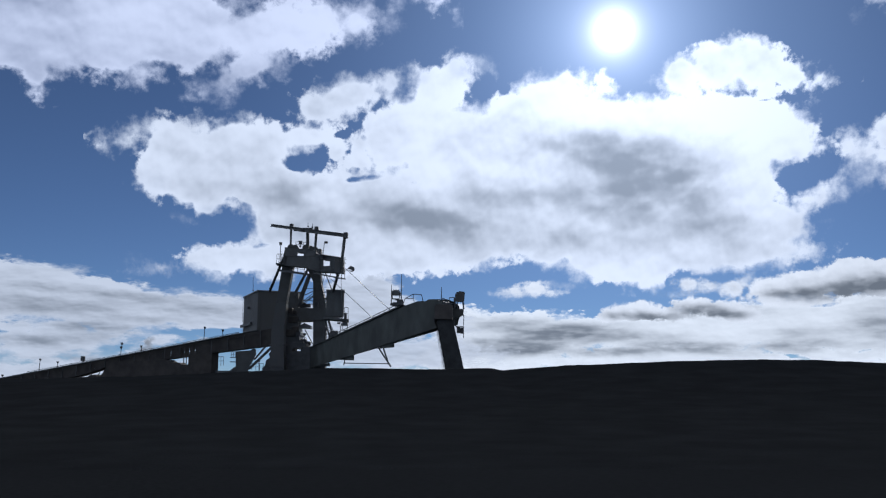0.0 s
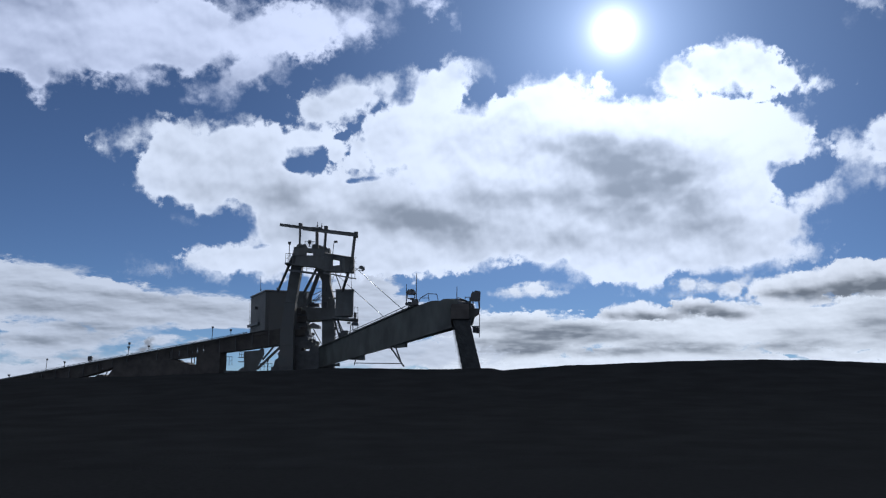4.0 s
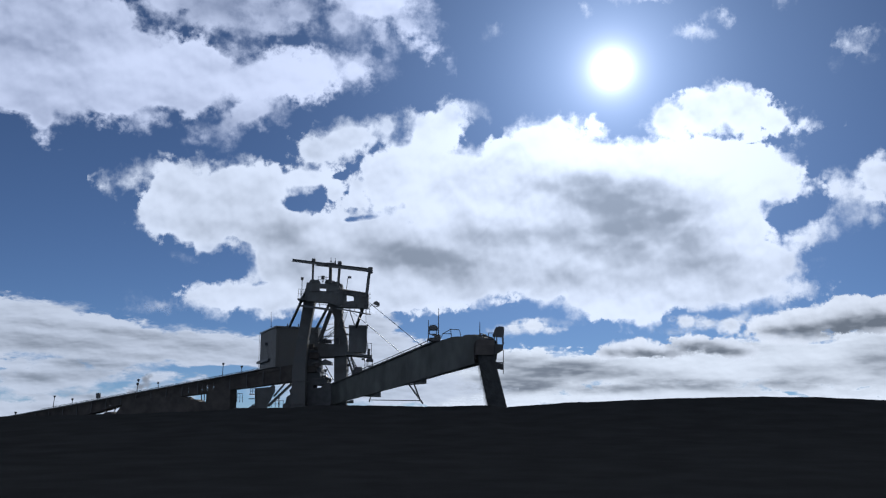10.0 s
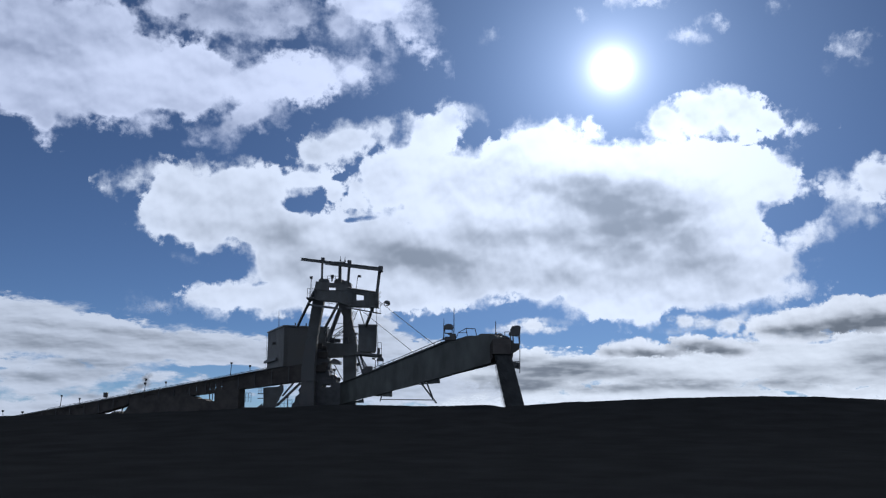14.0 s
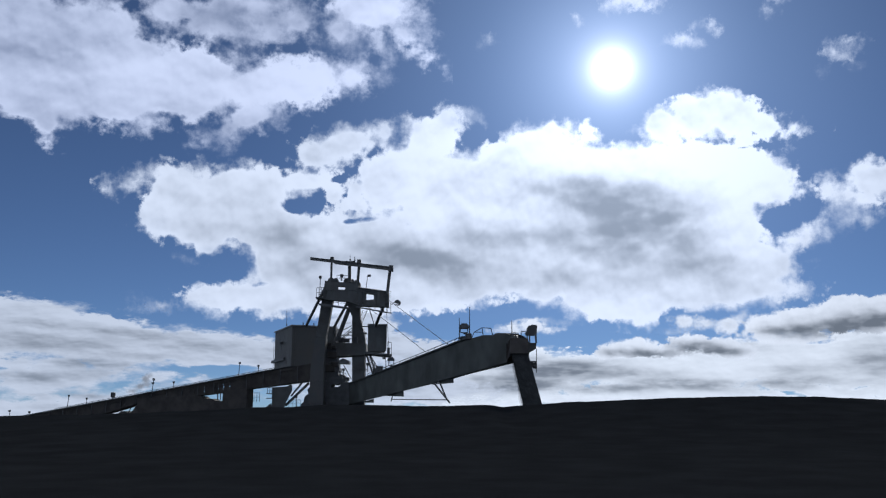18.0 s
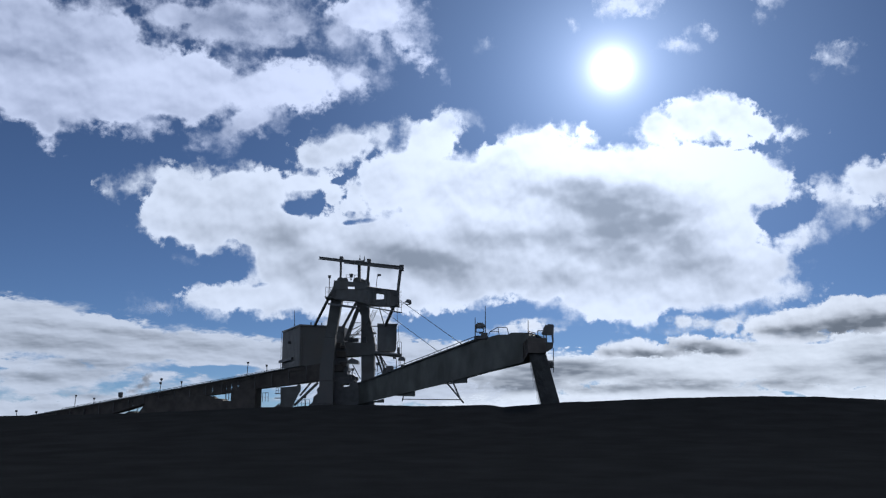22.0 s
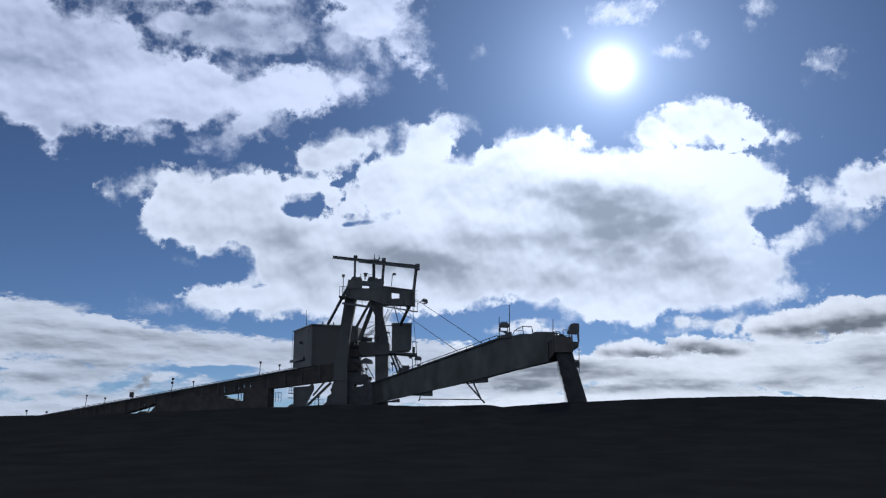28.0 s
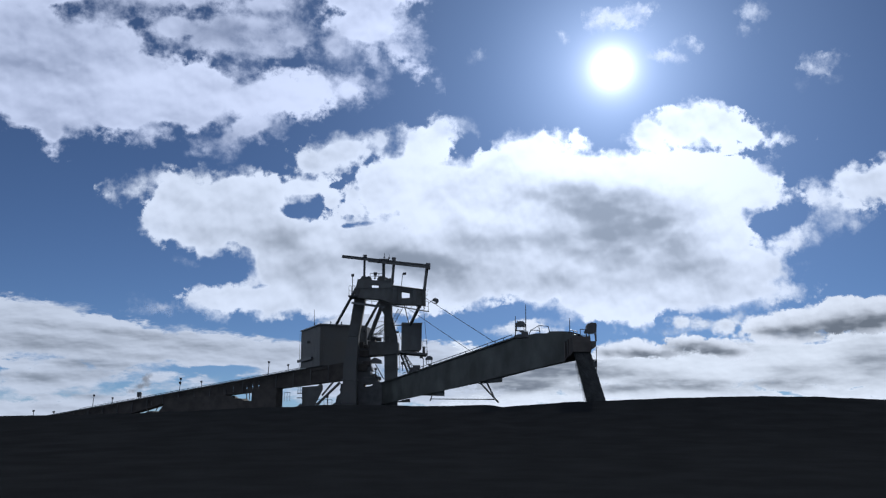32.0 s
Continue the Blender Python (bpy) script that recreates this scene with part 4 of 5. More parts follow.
    # gantry over the head
    A, B = Vector((-3.06, -2.4, 24.34)), Vector((8.98, -15.5, 20.62))
    bm = bmesh.new()
    add_channel(bm, A + DEEP * 0.5, A.lerp(B, 0.62) + DEEP * 0.5 + UP * 0.06, 0.3, 0.42)
    part("gantry_beam", bm, STEEL, stacker)
    bm = bmesh.new()
    add_channel(bm, A.lerp(B, 0.33) + DEEP * 0.2 - UP * 0.12, B + DEEP * 0.2, 0.34, 0.5)
    part("gantry_beam", bm, STEEL, stacker)
    bm = bmesh.new()
    add_box(bm, B + DEEP * 0.2, (0.55, 0.6, 0.75), None, 0.05)
    part("end_block", bm, DARK, stacker)
    for q in ((0.35, -5.2, 23.63), (4.48, -10, 22.39)):
        bm = bmesh.new()
        add_box(bm, Vector(q) + DEEP * 0.3 + UP * 0.1, (0.5, 0.7, 0.5), None, 0.05)
        part("clamp", bm, DARK, stacker)
    bm = bmesh.new()
    add_box(bm, Vector((2.99, -8.4, 22.6)) + DEEP * 0.3, (1.6, 0.9, 0.45), None, 0.05)
    part("trolley", bm, DARK, stacker)
    for a, b, w in (((0.29, -5.3, 23.54), (0.27, -5.2, 20.61), 0.27), ((3.06, -8.4, 22.6), (3.07, -8, 20.02), 0.38), ((4.49, -10.1, 22.14), (4.29, -9.8, 19.51), 0.26), ((8.84, -15.4, 20.49), (8.5, -15.1, 17.49), 0.27)):
        bars("gantry_post", [(Vector(a) + DEEP * 0.3, Vector(b) + DEEP * 0.3)], w, STEEL, stacker)
    for a, b in (((3.15, -8.6, 22.86), (3.14, -8.6, 23.55)), ((3.81, -9.2, 22.68), (3.8, -9.2, 23.28))):
        mast_aerial(a, b, stacker, 0.05)
    railing([(1.08, -5.6, 20.62), (2.94, -7.4, 20.26)], 0.75, 0.9)
    lamp_post((1.84, -6.4, 21.11), (1.85, -6.4, 20.5), 0.42)
    lamp_post((-1.49, -3, 21.5), (-1.5, -3, 18.84), 0.36)
    bm = bmesh.new()
    for a, b in (((5.45, -10.4, 18.76), (5.64, -10.4, 20.53)), ((5.64, -10.4, 20.53), (5.87, -10.5, 20.59))):
        add_pipe(bm, a, b, 0.04, 6)
    add_box(bm, Vector((5.87, -10.5, 20.51)), (0.45, 0.3, 0.28), None, 0.05)
    part("lamp_post", bm, DARK, stacker)
    # walkways
    bm = bmesh.new()
    add_box(bm, Vector((-1.04, -3.5, 18.61)) + Vector((0, 1.2, 0)), (1.9, 2.6, 0.18))
    part("walkway", bm, GALV, stacker)
    railing([(-1.94, -3.2, 18.73), (-0.75, -4.6, 18.53)], 1.3, 0.55)
    bm = bmesh.new()
    add_bar(bm, (-1.32, -3.6, 17.66), (2.86, -6, 16.82), 0.7, 0.28)
    part("walkway", bm, GALV, stacker)
    railing([(0.27, -4.6, 17.38), (2.39, -5.8, 17)], 1.0, 1.0)
    bm = bmesh.new()
    add_bar(bm, (4.39, -9.5, 16.52), (8.86, -16, 15), 0.6, 0.12)
    part("walkway", bm, GALV, stacker)
    railing([(8.11, -15, 15.19), (9.01, -16.2, 14.94)], 1.25, 0.9)
    railing([(4.53, -9.5, 16.45), (6.84, -13, 15.65)], 0.5, 1.2, False)
    bm = bmesh.new()
    add_bar(bm, (9.08, -16.4, 15.92), (9.57, -16.6, 16.31), 0.06)
    part("lamp_arm", bm, DARK, stacker)
    floodlight((9.85, -16.7, 15.85), 0.75, 0.2, 0.4)
    # struts that carry the cab
    bars("strut", [((8.06, -14.4, 16.11), (6.58, -8, 14.26))], 0.3, STEEL, stacker)
    bars("strut", [((5.9, -11, 16.4), (6.36, -7, 14.44))], 0.1, STEEL, stacker)
    ladder((5.34, -9.5, 16.15), (3.83, -2, 14.83))
    ladder((4.47, -4, 14.23), (4.96, -4, 12.63), 0.5)


# -- cab --
def build_cab():
    bm = bmesh.new()
    prism(bm, [Vector((5.46, -6, 14.63)), Vector((8.06, -8, 14.37)), Vector((8.05, -8, 12.27)), Vector((8.02, -8, 11.17)), Vector((7.87, -7.9, 10.95)), Vector((5.44, -6, 11.1))], DEEP * 2.6)
    cab = part("cab", bm, STEEL, stacker, "grey steel operator cab hung in the mast")
    bm = bmesh.new()
    a, b = Vector((5.39, -6, 14.7)), Vector((8.13, -8, 14.45))
    prism(bm, [a - UP * 0.12, b - UP * 0.12, b + UP * 0.06, a + UP * 0.06], DEEP * 2.9)
    part("cab_roof", bm, ROOF, cab)
    bm = bmesh.new()
    a, b = Vector((5.05, -5.8, 11.12)), Vector((8.81, -8.8, 10.52))
    prism(bm, [a, b, b - UP * 0.25, a - UP * 0.3], DEEP * 3.2)
    part("cab_floor", bm, STEEL, cab)
    railing([(8.19, -8.2, 10.64), (8.73, -8.7, 10.53)], 1.5, 0.6)
    bm = bmesh.new()
    add_box(bm, Vector((8.34, -8.4, 10.99)), (0.35, 0.5, 0.8), None, 0.06)
    part("cabinet", bm, DARK, cab)
    bars("hanger", [((5.37, -5.7, 14.43), (4.05, -1, 14.93))], 0.12, STEEL, cab)
    # stair from the cab floor down to the boom
    bm = bmesh.new()
    for dx in (0, 0.45):
        add_bar(bm, Vector((5.22 + dx, -5, 10.66)), Vector((6.45 + dx, -9, 7.83)), 0.12, 0.3)
    stair = part("stair", bm, STEEL, stacker)
    for i in range(12):
        bm = bmesh.new()
        add_box(bm, Vector((5.44, -5, 10.66)).lerp(Vector((6.67, -9, 7.83)), (i + 0.5) / 12), (0.6, 0.3, 0.05))
        part("tread", bm, STEEL, stair)
    railing([(5.41, -4.6, 10.54), (6.78, -8.6, 8)], 0.9, 0.9, False)
    lamp_post((5.55, -7, 9.33), (5.56, -7, 8.38), 0.36)
    bars("stay", [((5.07, -5, 10.43), (5.19, -6, 7.99))], 0.05, ROPE, stacker)
    bars("stay", [((5.97, -7, 10.43), (7.37, -11, 8.29))], 0.06, ROPE, stacker)


# -- house --
def build_house():
    FL = Vector((-8.13, 15, 16.73))
    back, side = Vector((-0.39, 0.92, 0)).normalized(), Vector((0.92, 0.39, 0)).normalized()
    wide, long, high = 7.0, 11.6, 7.2
    o = FL - UP * high
    bm = bmesh.new()
    prism(bm, [o, o + side * wide, o + side * wide + UP * high, o + UP * high], back * long)
    house = part("machinery_house", bm, CLAD, stacker, "weathered pale ribbed-sheet machinery house")
    for i in range(14):
        bm = bmesh.new()
        q = o + back * (0.4 + i * 0.94)
        add_box(bm, q - side * 0.012 + UP * high / 2, (0.03, 0.12, high - 0.1), along((0, 0, 0), side))
        part("rib", bm, CLAD, house)
    for i in range(8):
        bm = bmesh.new()
        q = o + side * (0.35 + i * 0.9)
        add_box(bm, q - back * 0.012 + UP * high / 2, (0.12, 0.03, high - 0.1), along((0, 0, 0), side))
        part("rib", bm, CLAD, house)
    bm = bmesh.new()
    r = FL - side * 0.2 - back * 0.25
    prism(bm, [r, r + side * (wide + 0.4), r + side * (wide + 0.4) + UP * 0.18, r + UP * 0.18], back * (long + 0.5))
    part("roof", bm, ROOF, house)
    bm = bmesh.new()
    q = o + UP * 2.35
    add_bar(bm, q + back * (long + 1.2) - side * 0.2, q + back * 4 - side * 0.2, 0.3, 0.42)
    part("side_beam", bm, DARK, house)
    bm = bmesh.new()
    q = o + back * 6.0 - side * 0.3 + UP * 5.0
    add_box(bm, q, (0.5, 0.6, 0.4), along((0, 0, 0), side), 0.05)
    add_bar(bm, q, q + side * 0.35 - UP * 0.25, 0.08)
    part("wall_lamp", bm, DARK, house)
    bm = bmesh.new()
    q = o + side * (wide / 2 + 0.1) - back * 0.07
    add_box(bm, q + UP * 3.2, (wide - 0.9, 0.1, 6.0), along((0, 0, 0), side))
    part("end_door", bm, CLAD, house, "plain sliding end door")
    mast_aerial((-9.35, 17, 16.94), (-9.43, 17, 19.37), house, 0.05)
    for off in (0, 1.76):
        bm = bmesh.new()
        add_pipe(bm, Vector((-6.91, 18, 17.14)) + side * off, Vector((-6.92, 18, 17.59)) + side * off, 0.09, 8)
        part("vent_pipe", bm, DARK, house)
    # arms that carry the house from the portal
    for k, reach in ((0.8, 9.0), (wide - 1.6, 3.5)):
        bm = bmesh.new()
        add_channel(bm, o + side * k + back * (long - 0.5) - UP * 0.5, o + side * k - back * reach - UP * 0.5, 0.6, 1.0)
        part("house_arm", bm, STEEL, stacker)
    bm = bmesh.new()
    add_channel(bm, o + side * 0.4 - back * 3 - UP * 0.5, o + side * (wide - 1) - back * 3 - UP * 0.5, 0.6, 1.0)
    part("house_arm", bm, STEEL, stacker)
    # wing beside the mast, between house and column
    bm = bmesh.new()
    prism(bm, [Vector((-1.89, 5, 15.57)), Vector((-0.16, 5, 15.41)), Vector((-0.08, 5, 11.73)), Vector((-1.79, 5, 11.73))], Vector((0.4, 3.0, 0)))
    part("switch_room", bm, STEEL, stacker)
    lamp_post((-0.42, 4.5, 14.7), (-0.31, 4.5, 13.4), 0.3)


# -- boom --
def build_boom():
    bm = bmesh.new()
    prism(bm, [Vector((-1.07, 10.24, 6.68)), Vector((5.41, -7.73, 7.61)), Vector((9.49, -19.01, 8.25)), Vector((17.5, -40.99, 9.5)), Vector((19, -45.08, 8.3)), Vector((19.78, -47.21, 8.1)),
               Vector((20.03, -47.9, 8.05)), Vector((20.4, -48.91, 7.95)), Vector((20.76, -49.89, 7.85)), Vector((20.99, -50.53, 7.7)), Vector((21.05, -50.74, 7.56)), Vector((20.96, -50.53, 6.69)),
               Vector((16.27, -37.64, 5.9)), Vector((10.72, -22.31, 5.28)), Vector((-1, 10.24, 3.87))],
          [ACROSS * 1.7 - UP * 0.3] * 10 + [ACROSS * 1.7, ACROSS * 1.7 + UP * 0.25] + [ACROSS * 1.7 + UP * 0.5] * 3)
    boom = part("boom", bm, BOOM, stacker, "long plated boom dusted with coal")
    # skirts under the belly
    for a, b, c in (((14.13, -31.76, 5.64), (16.27, -37.64, 5.93), (16.26, -37.64, 5.55)), ((8.26, -15.5, 4.98), (10.79, -22.51, 5.3), (10.79, -22.51, 4.7)), ((4.11, -3.97, 4.44), (6.55, -10.77, 4.74), (6.56, -10.77, 4.29))):
        bm = bmesh.new()
        prism(bm, [Vector(q) + ACROSS * 0.02 for q in (a, b, c)], ACROSS * 0.15)
        part("skirt", bm, BOOM, boom)
    # flanges and stiffeners on the near plate
    bm = bmesh.new()
    for a, b in (((-1.07, 10.24, 6.68), (5.41, -7.73, 7.61)), ((5.41, -7.73, 7.61), (17.5, -40.99, 9.5)), ((-1.01, 10.24, 3.95), (10.72, -22.31, 5.34)), ((10.72, -22.31, 5.34), (20.89, -50.32, 6.75))):
        add_bar(bm, Vector(a) - ACROSS * 0.08, Vector(b) - ACROSS * 0.08, 0.16, 0.14)
    part("flange", bm, BOOM, boom)
    # head end: pulley inside the plates, chute lips
    bm = bmesh.new()
    c = Vector((20.27, -48.57, 8.31))
    add_pipe(bm, c + ACROSS * 0.1, c + ACROSS * 1.6, 0.85, 24)
    part("head_pulley", bm, DARK, boom)
    bm = bmesh.new()
    prism(bm, [Vector(q) for q in ((20.72, -50, 8.15), (20.66, -55.2, 8.25), (20.62, -55.6, 7.8), (20.58, -55.95, 7.0), (20.6, -55.0, 6.95), (20.72, -50, 6.75))], Vector((1.42, 0.2, 0)))
    part("head_chute", bm, RUSTY, boom)
    for y in (-51.5, -53.2, -54.7):
        bm = bmesh.new()
        add_box(bm, Vector((20.65, y, 7.5)), (0.12, 0.1, 1.35))
        part("chute_rib", bm, RUSTY, boom)
    bm = bmesh.new()
    rim = [Vector(q) for q in ((16.96, -36.49, 9.42), (17.69, -38.38, 9.66), (19.15, -42.15, 9.75), (19.96, -44.25, 9.55), (20.23, -44.94, 9.66), (20.91, -46.7, 9.49), (21.52, -48.27, 9.12), (21.87, -49.18, 8.64), (21.97, -49.46, 7.85), (21.77, -48.92, 7.22), (19.04, -41.87, 7.74), (16.96, -36.49, 8.8))]
    prism(bm, rim, ACROSS * 0.03)
    part("head_plate", bm, BOOM, boom)
    bm = bmesh.new()
    prism(bm, [q + ACROSS * 0.031 for q in rim], ACROSS * 0.85)
    # coal's near-black put on the hood so its sunlit facets look shaded
    part("head_hood", bm, COAL, boom, "coal-black hood over the head pulley, darkened against the sun")
    bm = bmesh.new()
    prism(bm, [Vector(q) - ACROSS * 0.04 for q in ((17.2, -40.1, 9.36), (18.97, -45.02, 9.46), (19.75, -47.14, 9.26), (20.01, -47.84, 9.36), (20.66, -49.61, 9.19), (21.18, -51.03, 8.84), (21.45, -51.8, 8.36), (21.35, -51.5, 7.3), (20.9, -50.3, 6.9), (18.9, -44.8, 7.5), (17.2, -40.1, 8.6))], ACROSS * 0.03)
    part("head_cheek", bm, BOOM, boom, "plate cheek beside the head pulley")
    # belt and idlers on top
    bm = bmesh.new()
    a, b = Vector((2.18, 1.22, 7.13)) + ACROSS * 0.85 - UP * 0.05, Vector((19.95, -47.67, 9.37)) + ACROSS * 0.85 - UP * 0.1
    add_bar(bm, a, b, 1.2, 0.1)
    part("belt", bm, BELT, boom)
    # walkway rail on the near side
    railing([(5.69, -8.5, 7.57), (12.49, -27.26, 8.56), (17.2, -40.18, 9.36)], 0.45, 2.0, False)
    bm = bmesh.new()
    pts = [Vector(q) for q in ((17.81, -50, 8.76), (18, -50, 9.23), (18.67, -50, 9.61), (19.42, -50.2, 9.54), (19.55, -50.2, 8.93))]
    for a, b in zip(pts, pts[1:]):
        add_bar(bm, a, b, 0.06)
    add_bar(bm, pts[2], Vector((18.76, -50, 8.95)), 0.06)
    add_bar(bm, pts[1], Vector((18.76, -50, 9.23)), 0.05)
    part("pulley_guard", bm, GALV, boom)
    for a, b in (((16.77, -49.6, 8.65), (16.78, -49.6, 10.47)), ((17.63, -49.6, 8.75), (17.65, -49.6, 11.44)), ((21.13, -50.6, 8.61), (21.15, -50.6, 10.16))):
        mast_aerial(a, b, boom, 0.05)
    bm = bmesh.new()
    add_box(bm, Vector((17.54, -49.6, 8.89)), (0.55, 0.5, 0.55), None, 0.05)
    part("junction_box", bm, DARK, boom)
    bm = bmesh.new()
    add_box(bm, Vector((17.11, -49.6, 8.75)), (0.5, 0.5, 0.35), None, 0.05)
    part("junction_box", bm, DARK, boom)
    floodlight((17.17, -49.6, 9.1), 0.82, 0.44)
    floodlight((9.13, -16.4, 8.36), 0.85, 0.75)
    bm = bmesh.new()
    for a, b in (((8.42, -14.81, 8.34), (8.42, -14.81, 9.35)), ((8.42, -14.81, 9.35), (8.15, -14.12, 9.68))):
        add_pipe(bm, a, b, 0.05, 6)
    add_box(bm, Vector((8.15, -14.12, 9.61)), (0.4, 0.3, 0.22))
    part("lamp_post", bm, DARK, boom)
    bm = bmesh.new()
    add_box(bm, Vector((7.55, -13.65, 8.27)), (0.9, 0.9, 0.8), None, 0.05)
    part("junction_box", bm, DARK, boom)
    bm = bmesh.new()
    add_box(bm, Vector((6.86, -11.74, 8.18)), (0.5, 0.6, 0.7), None, 0.05)
    part("junction_box", bm, DARK, boom)
    # head platform with its floodlight
    bm = bmesh.new()
    prism(bm, [Vector((21.7, -51.5, 8.24)), Vector((23.04, -52, 8.15)), Vector((22.99, -52, 7.69)), Vector((22.61, -52, 7.46)), Vector((22.29, -52, 7.37)), Vector((22.16, -51.8, 7.02)), Vector((21.68, -51.5, 7.04))], Vector((0, 0.9, 0)))
    part("head_platform", bm, STEEL, stacker)
    railing([(21.82, -51.7, 8.18), (22.27, -51.9, 8.16)], 0.95, 0.4)
    railing([(22.31, -51.9, 8.16), (23.04, -52, 8.15)], 0.75, 0.75, False)
    bm = bmesh.new()
    for a, b in (((22.49, -52, 8.15), (22.46, -52, 8.94)), ((23, -52, 8.15), (22.92, -52, 9.03))):
        add_bar(bm, a, b, 0.1)
    legs = part("floodlight", bm, DARK, stacker)
    bm = bmesh.new()
    prism(bm, [Vector((22.3, -52, 9.36)), Vector((22.44, -52, 9.6)), Vector((22.58, -52, 9.56)), Vector((22.64, -52, 9.66)), Vector((23.06, -52, 9.62)), Vector((23.12, -52, 9.5)), Vector((23.08, -52, 8.92)), Vector((22.9, -52, 8.78)), Vector((22.2, -52, 8.82)), Vector((22.16, -52, 9.02)), Vector((22.3, -52, 9.08))], Vector((0, 0.7, 0)))
    part("hood", bm, DARK, legs)
    railing([(21.23, -50, 8.71), (21.66, -51, 8.47)], 0.55, 0.5)
    bm = bmesh.new()
    for a, b in (((22.29, -52, 7.46), (22.19, -52, 6.91)), ((22.19, -52, 6.91), (22.46, -52, 6.59)), ((22.46, -52, 6.64), (22.96, -52, 6.64)), ((23.03, -52, 7.69), (22.99, -52, 5.72))):
        add_pipe(bm, a, b, 0.05 if b[2] > 5.9 else 0.03, 6)
    arm = part("lamp_arm", bm, DARK, stacker)
    for q in ((22.59, -52, 6.36), (22.87, -52, 6.32)):
        bm = bmesh.new()
        add_box(bm, Vector(q), (0.32, 0.35, 0.5), None, 0.06)
        part("lamp_head", bm, DARK, arm)
    # scraper frame hung under the boom
    bm = bmesh.new()
    for a, b, w in (((9.53, -19.01, 4.94), (9.3, -18.37, 4.3), 0.1), ((9.46, -18.8, 4.49), (15.84, -36.46, 3.96), 0.1), ((14.37, -32.41, 5.89), (16.05, -37.05, 3.67), 0.12), ((14.95, -34.01, 6.05), (15.78, -36.31, 3.96), 0.12)):
        add_bar(bm, a, b, w)
    part("hanging_frame", bm, STEEL, boom)
    # ropes from the mast
    for a, b, r in (((8.66, -15.2, 16.71), (15.9, -36.61, 9.35), 0.035), ((6.16, -11.5, 16.05), (13.82, -30.92, 8.89), 0.035), ((8.38, -15, 15.96), (9.1, -17.94, 8.22), 0.025)):
        bm = bmesh.new()
        add_pipe(bm, a, b, r, 6)
        part("rope", bm, ROPE, stacker)


# -- tail conveyor --
def build_tail():
    # two stringers with plated bays between them; some bays stand a hand's width apart
    start = Vector((-71.42, 30.37, 0.05))
    upper = [Vector(q) for q in ((-71.42, 30.37, 0.05), (-46.54, 20.5, 3.77), (-26.34, 12.55, 6.77), (-8.94, 5.76, 9.35), (-2.93, 3.42, 10.25))]
    lower = [Vector(q) for q in ((-71.15, 30.37, -2.47), (-36.56, 16.61, 3.45), (-32.1, 14.84, 4.62), (-23.4, 11.43, 5.64), (-12.39, 7.13, 6.81), (-2.86, 3.42, 7.78))]

    def level(line, s):
        """Height of a line of the conveyor's side, s metres up its run."""
        at = [(q - start).dot(RUN) for q in line]
        return float(np.interp(s, at, [q.z for q in line]))

    def spot(s, z):
        return Vector((start.x + RUN.x * s, start.y + RUN.y * s, z))

    reach = (upper[-1] - start).dot(RUN)
    stations = sorted({0.0, reach} | {(q - start).dot(RUN) for q in upper[1:-1] + lower[1:-1]})
    bm = bmesh.new()
    prism(bm, [spot(s, level(upper, s)) for s in stations] + [spot(s, level(upper, s) - 0.42) for s in stations[::-1]], REAR * 1.7)
    tail = part("tail_conveyor", bm, RUSTY, stacker, "inclined tail conveyor with walkway edge painted pale as sunlit")
    bm = bmesh.new()
    prism(bm, [spot(s, max(level(lower, s), level(upper, s) - 2.4) + 0.3) for s in stations] + [spot(s, level(lower, s)) for s in stations[::-1]], REAR * 1.7)
    part("lower_stringer", bm, RUSTY, tail)
    slits = {round((Vector(q) - start).dot(RUN), 2): (Vector(q).z, h) for q, h in
             (((-33.89, 15.55, 4.55), 0.14), ((-21.89, 10.84, 5.7), 0.12), ((-20.29, 10.22, 5.69), 0.2), ((-18.12, 9.36, 6.82), 0.2), ((-17.21, 9, 7.05), 0.14), ((-16.25, 8.62, 7.16), 0.12))}
    cuts = sorted(set(slits) | {reach * i / 26 for i in range(27) if all(abs(reach * i / 26 - k) > 0.5 for k in slits)})
    for i, (a, b) in enumerate(zip(cuts, cuts[1:])):
        a2, b2 = a + (0.1 if a in slits else 0.012), b - (0.1 if b in slits else 0.012)
        set_in = REAR * (0.05 + 0.05 * (i % 3))
        inner = [s for s in stations if a2 < s < b2]
        row = [a2] + inner + [b2]
        bm = bmesh.new()
        prism(bm, [spot(s, level(upper, s) - 0.4) + set_in for s in row] + [spot(s, level(lower, s) + 0.28) + set_in for s in row[::-1]], REAR * 0.1)
        part("side_panel", bm, RUSTY, tail)
        if a in slits:
            z, h = slits[a]
            bm = bmesh.new()
            for lo, hi in ((level(lower, a) + 0.25, z - h / 2), (z + h / 2, level(upper, a) - 0.4)):
                if hi > lo:
                    prism(bm, [spot(a - 0.12, lo) + REAR * 0.2, spot(a + 0.12, lo) + REAR * 0.2, spot(a + 0.12, hi) + REAR * 0.2, spot(a - 0.12, hi) + REAR * 0.2], REAR * 0.1)
            part("cover_strip", bm, DARK, tail)
        elif 0 < i:
            bm = bmesh.new()
            add_bar(bm, spot(a, level(lower, a) + 0.05) - REAR * 0.04, spot(a, level(upper, a) - 0.05) - REAR * 0.04, 0.12)
            part("stiffener", bm, DARK, tail)
    # walkway edge, its sunlit line put into the colour
    bm = bmesh.new()
    add_bar(bm, Vector((-71.19, 30.28, 0.15)) - REAR * 0.1 + UP * 0.08, Vector((-8.77, 5.69, 9.42)) - REAR * 0.1 + UP * 0.08, 0.25, 0.12)
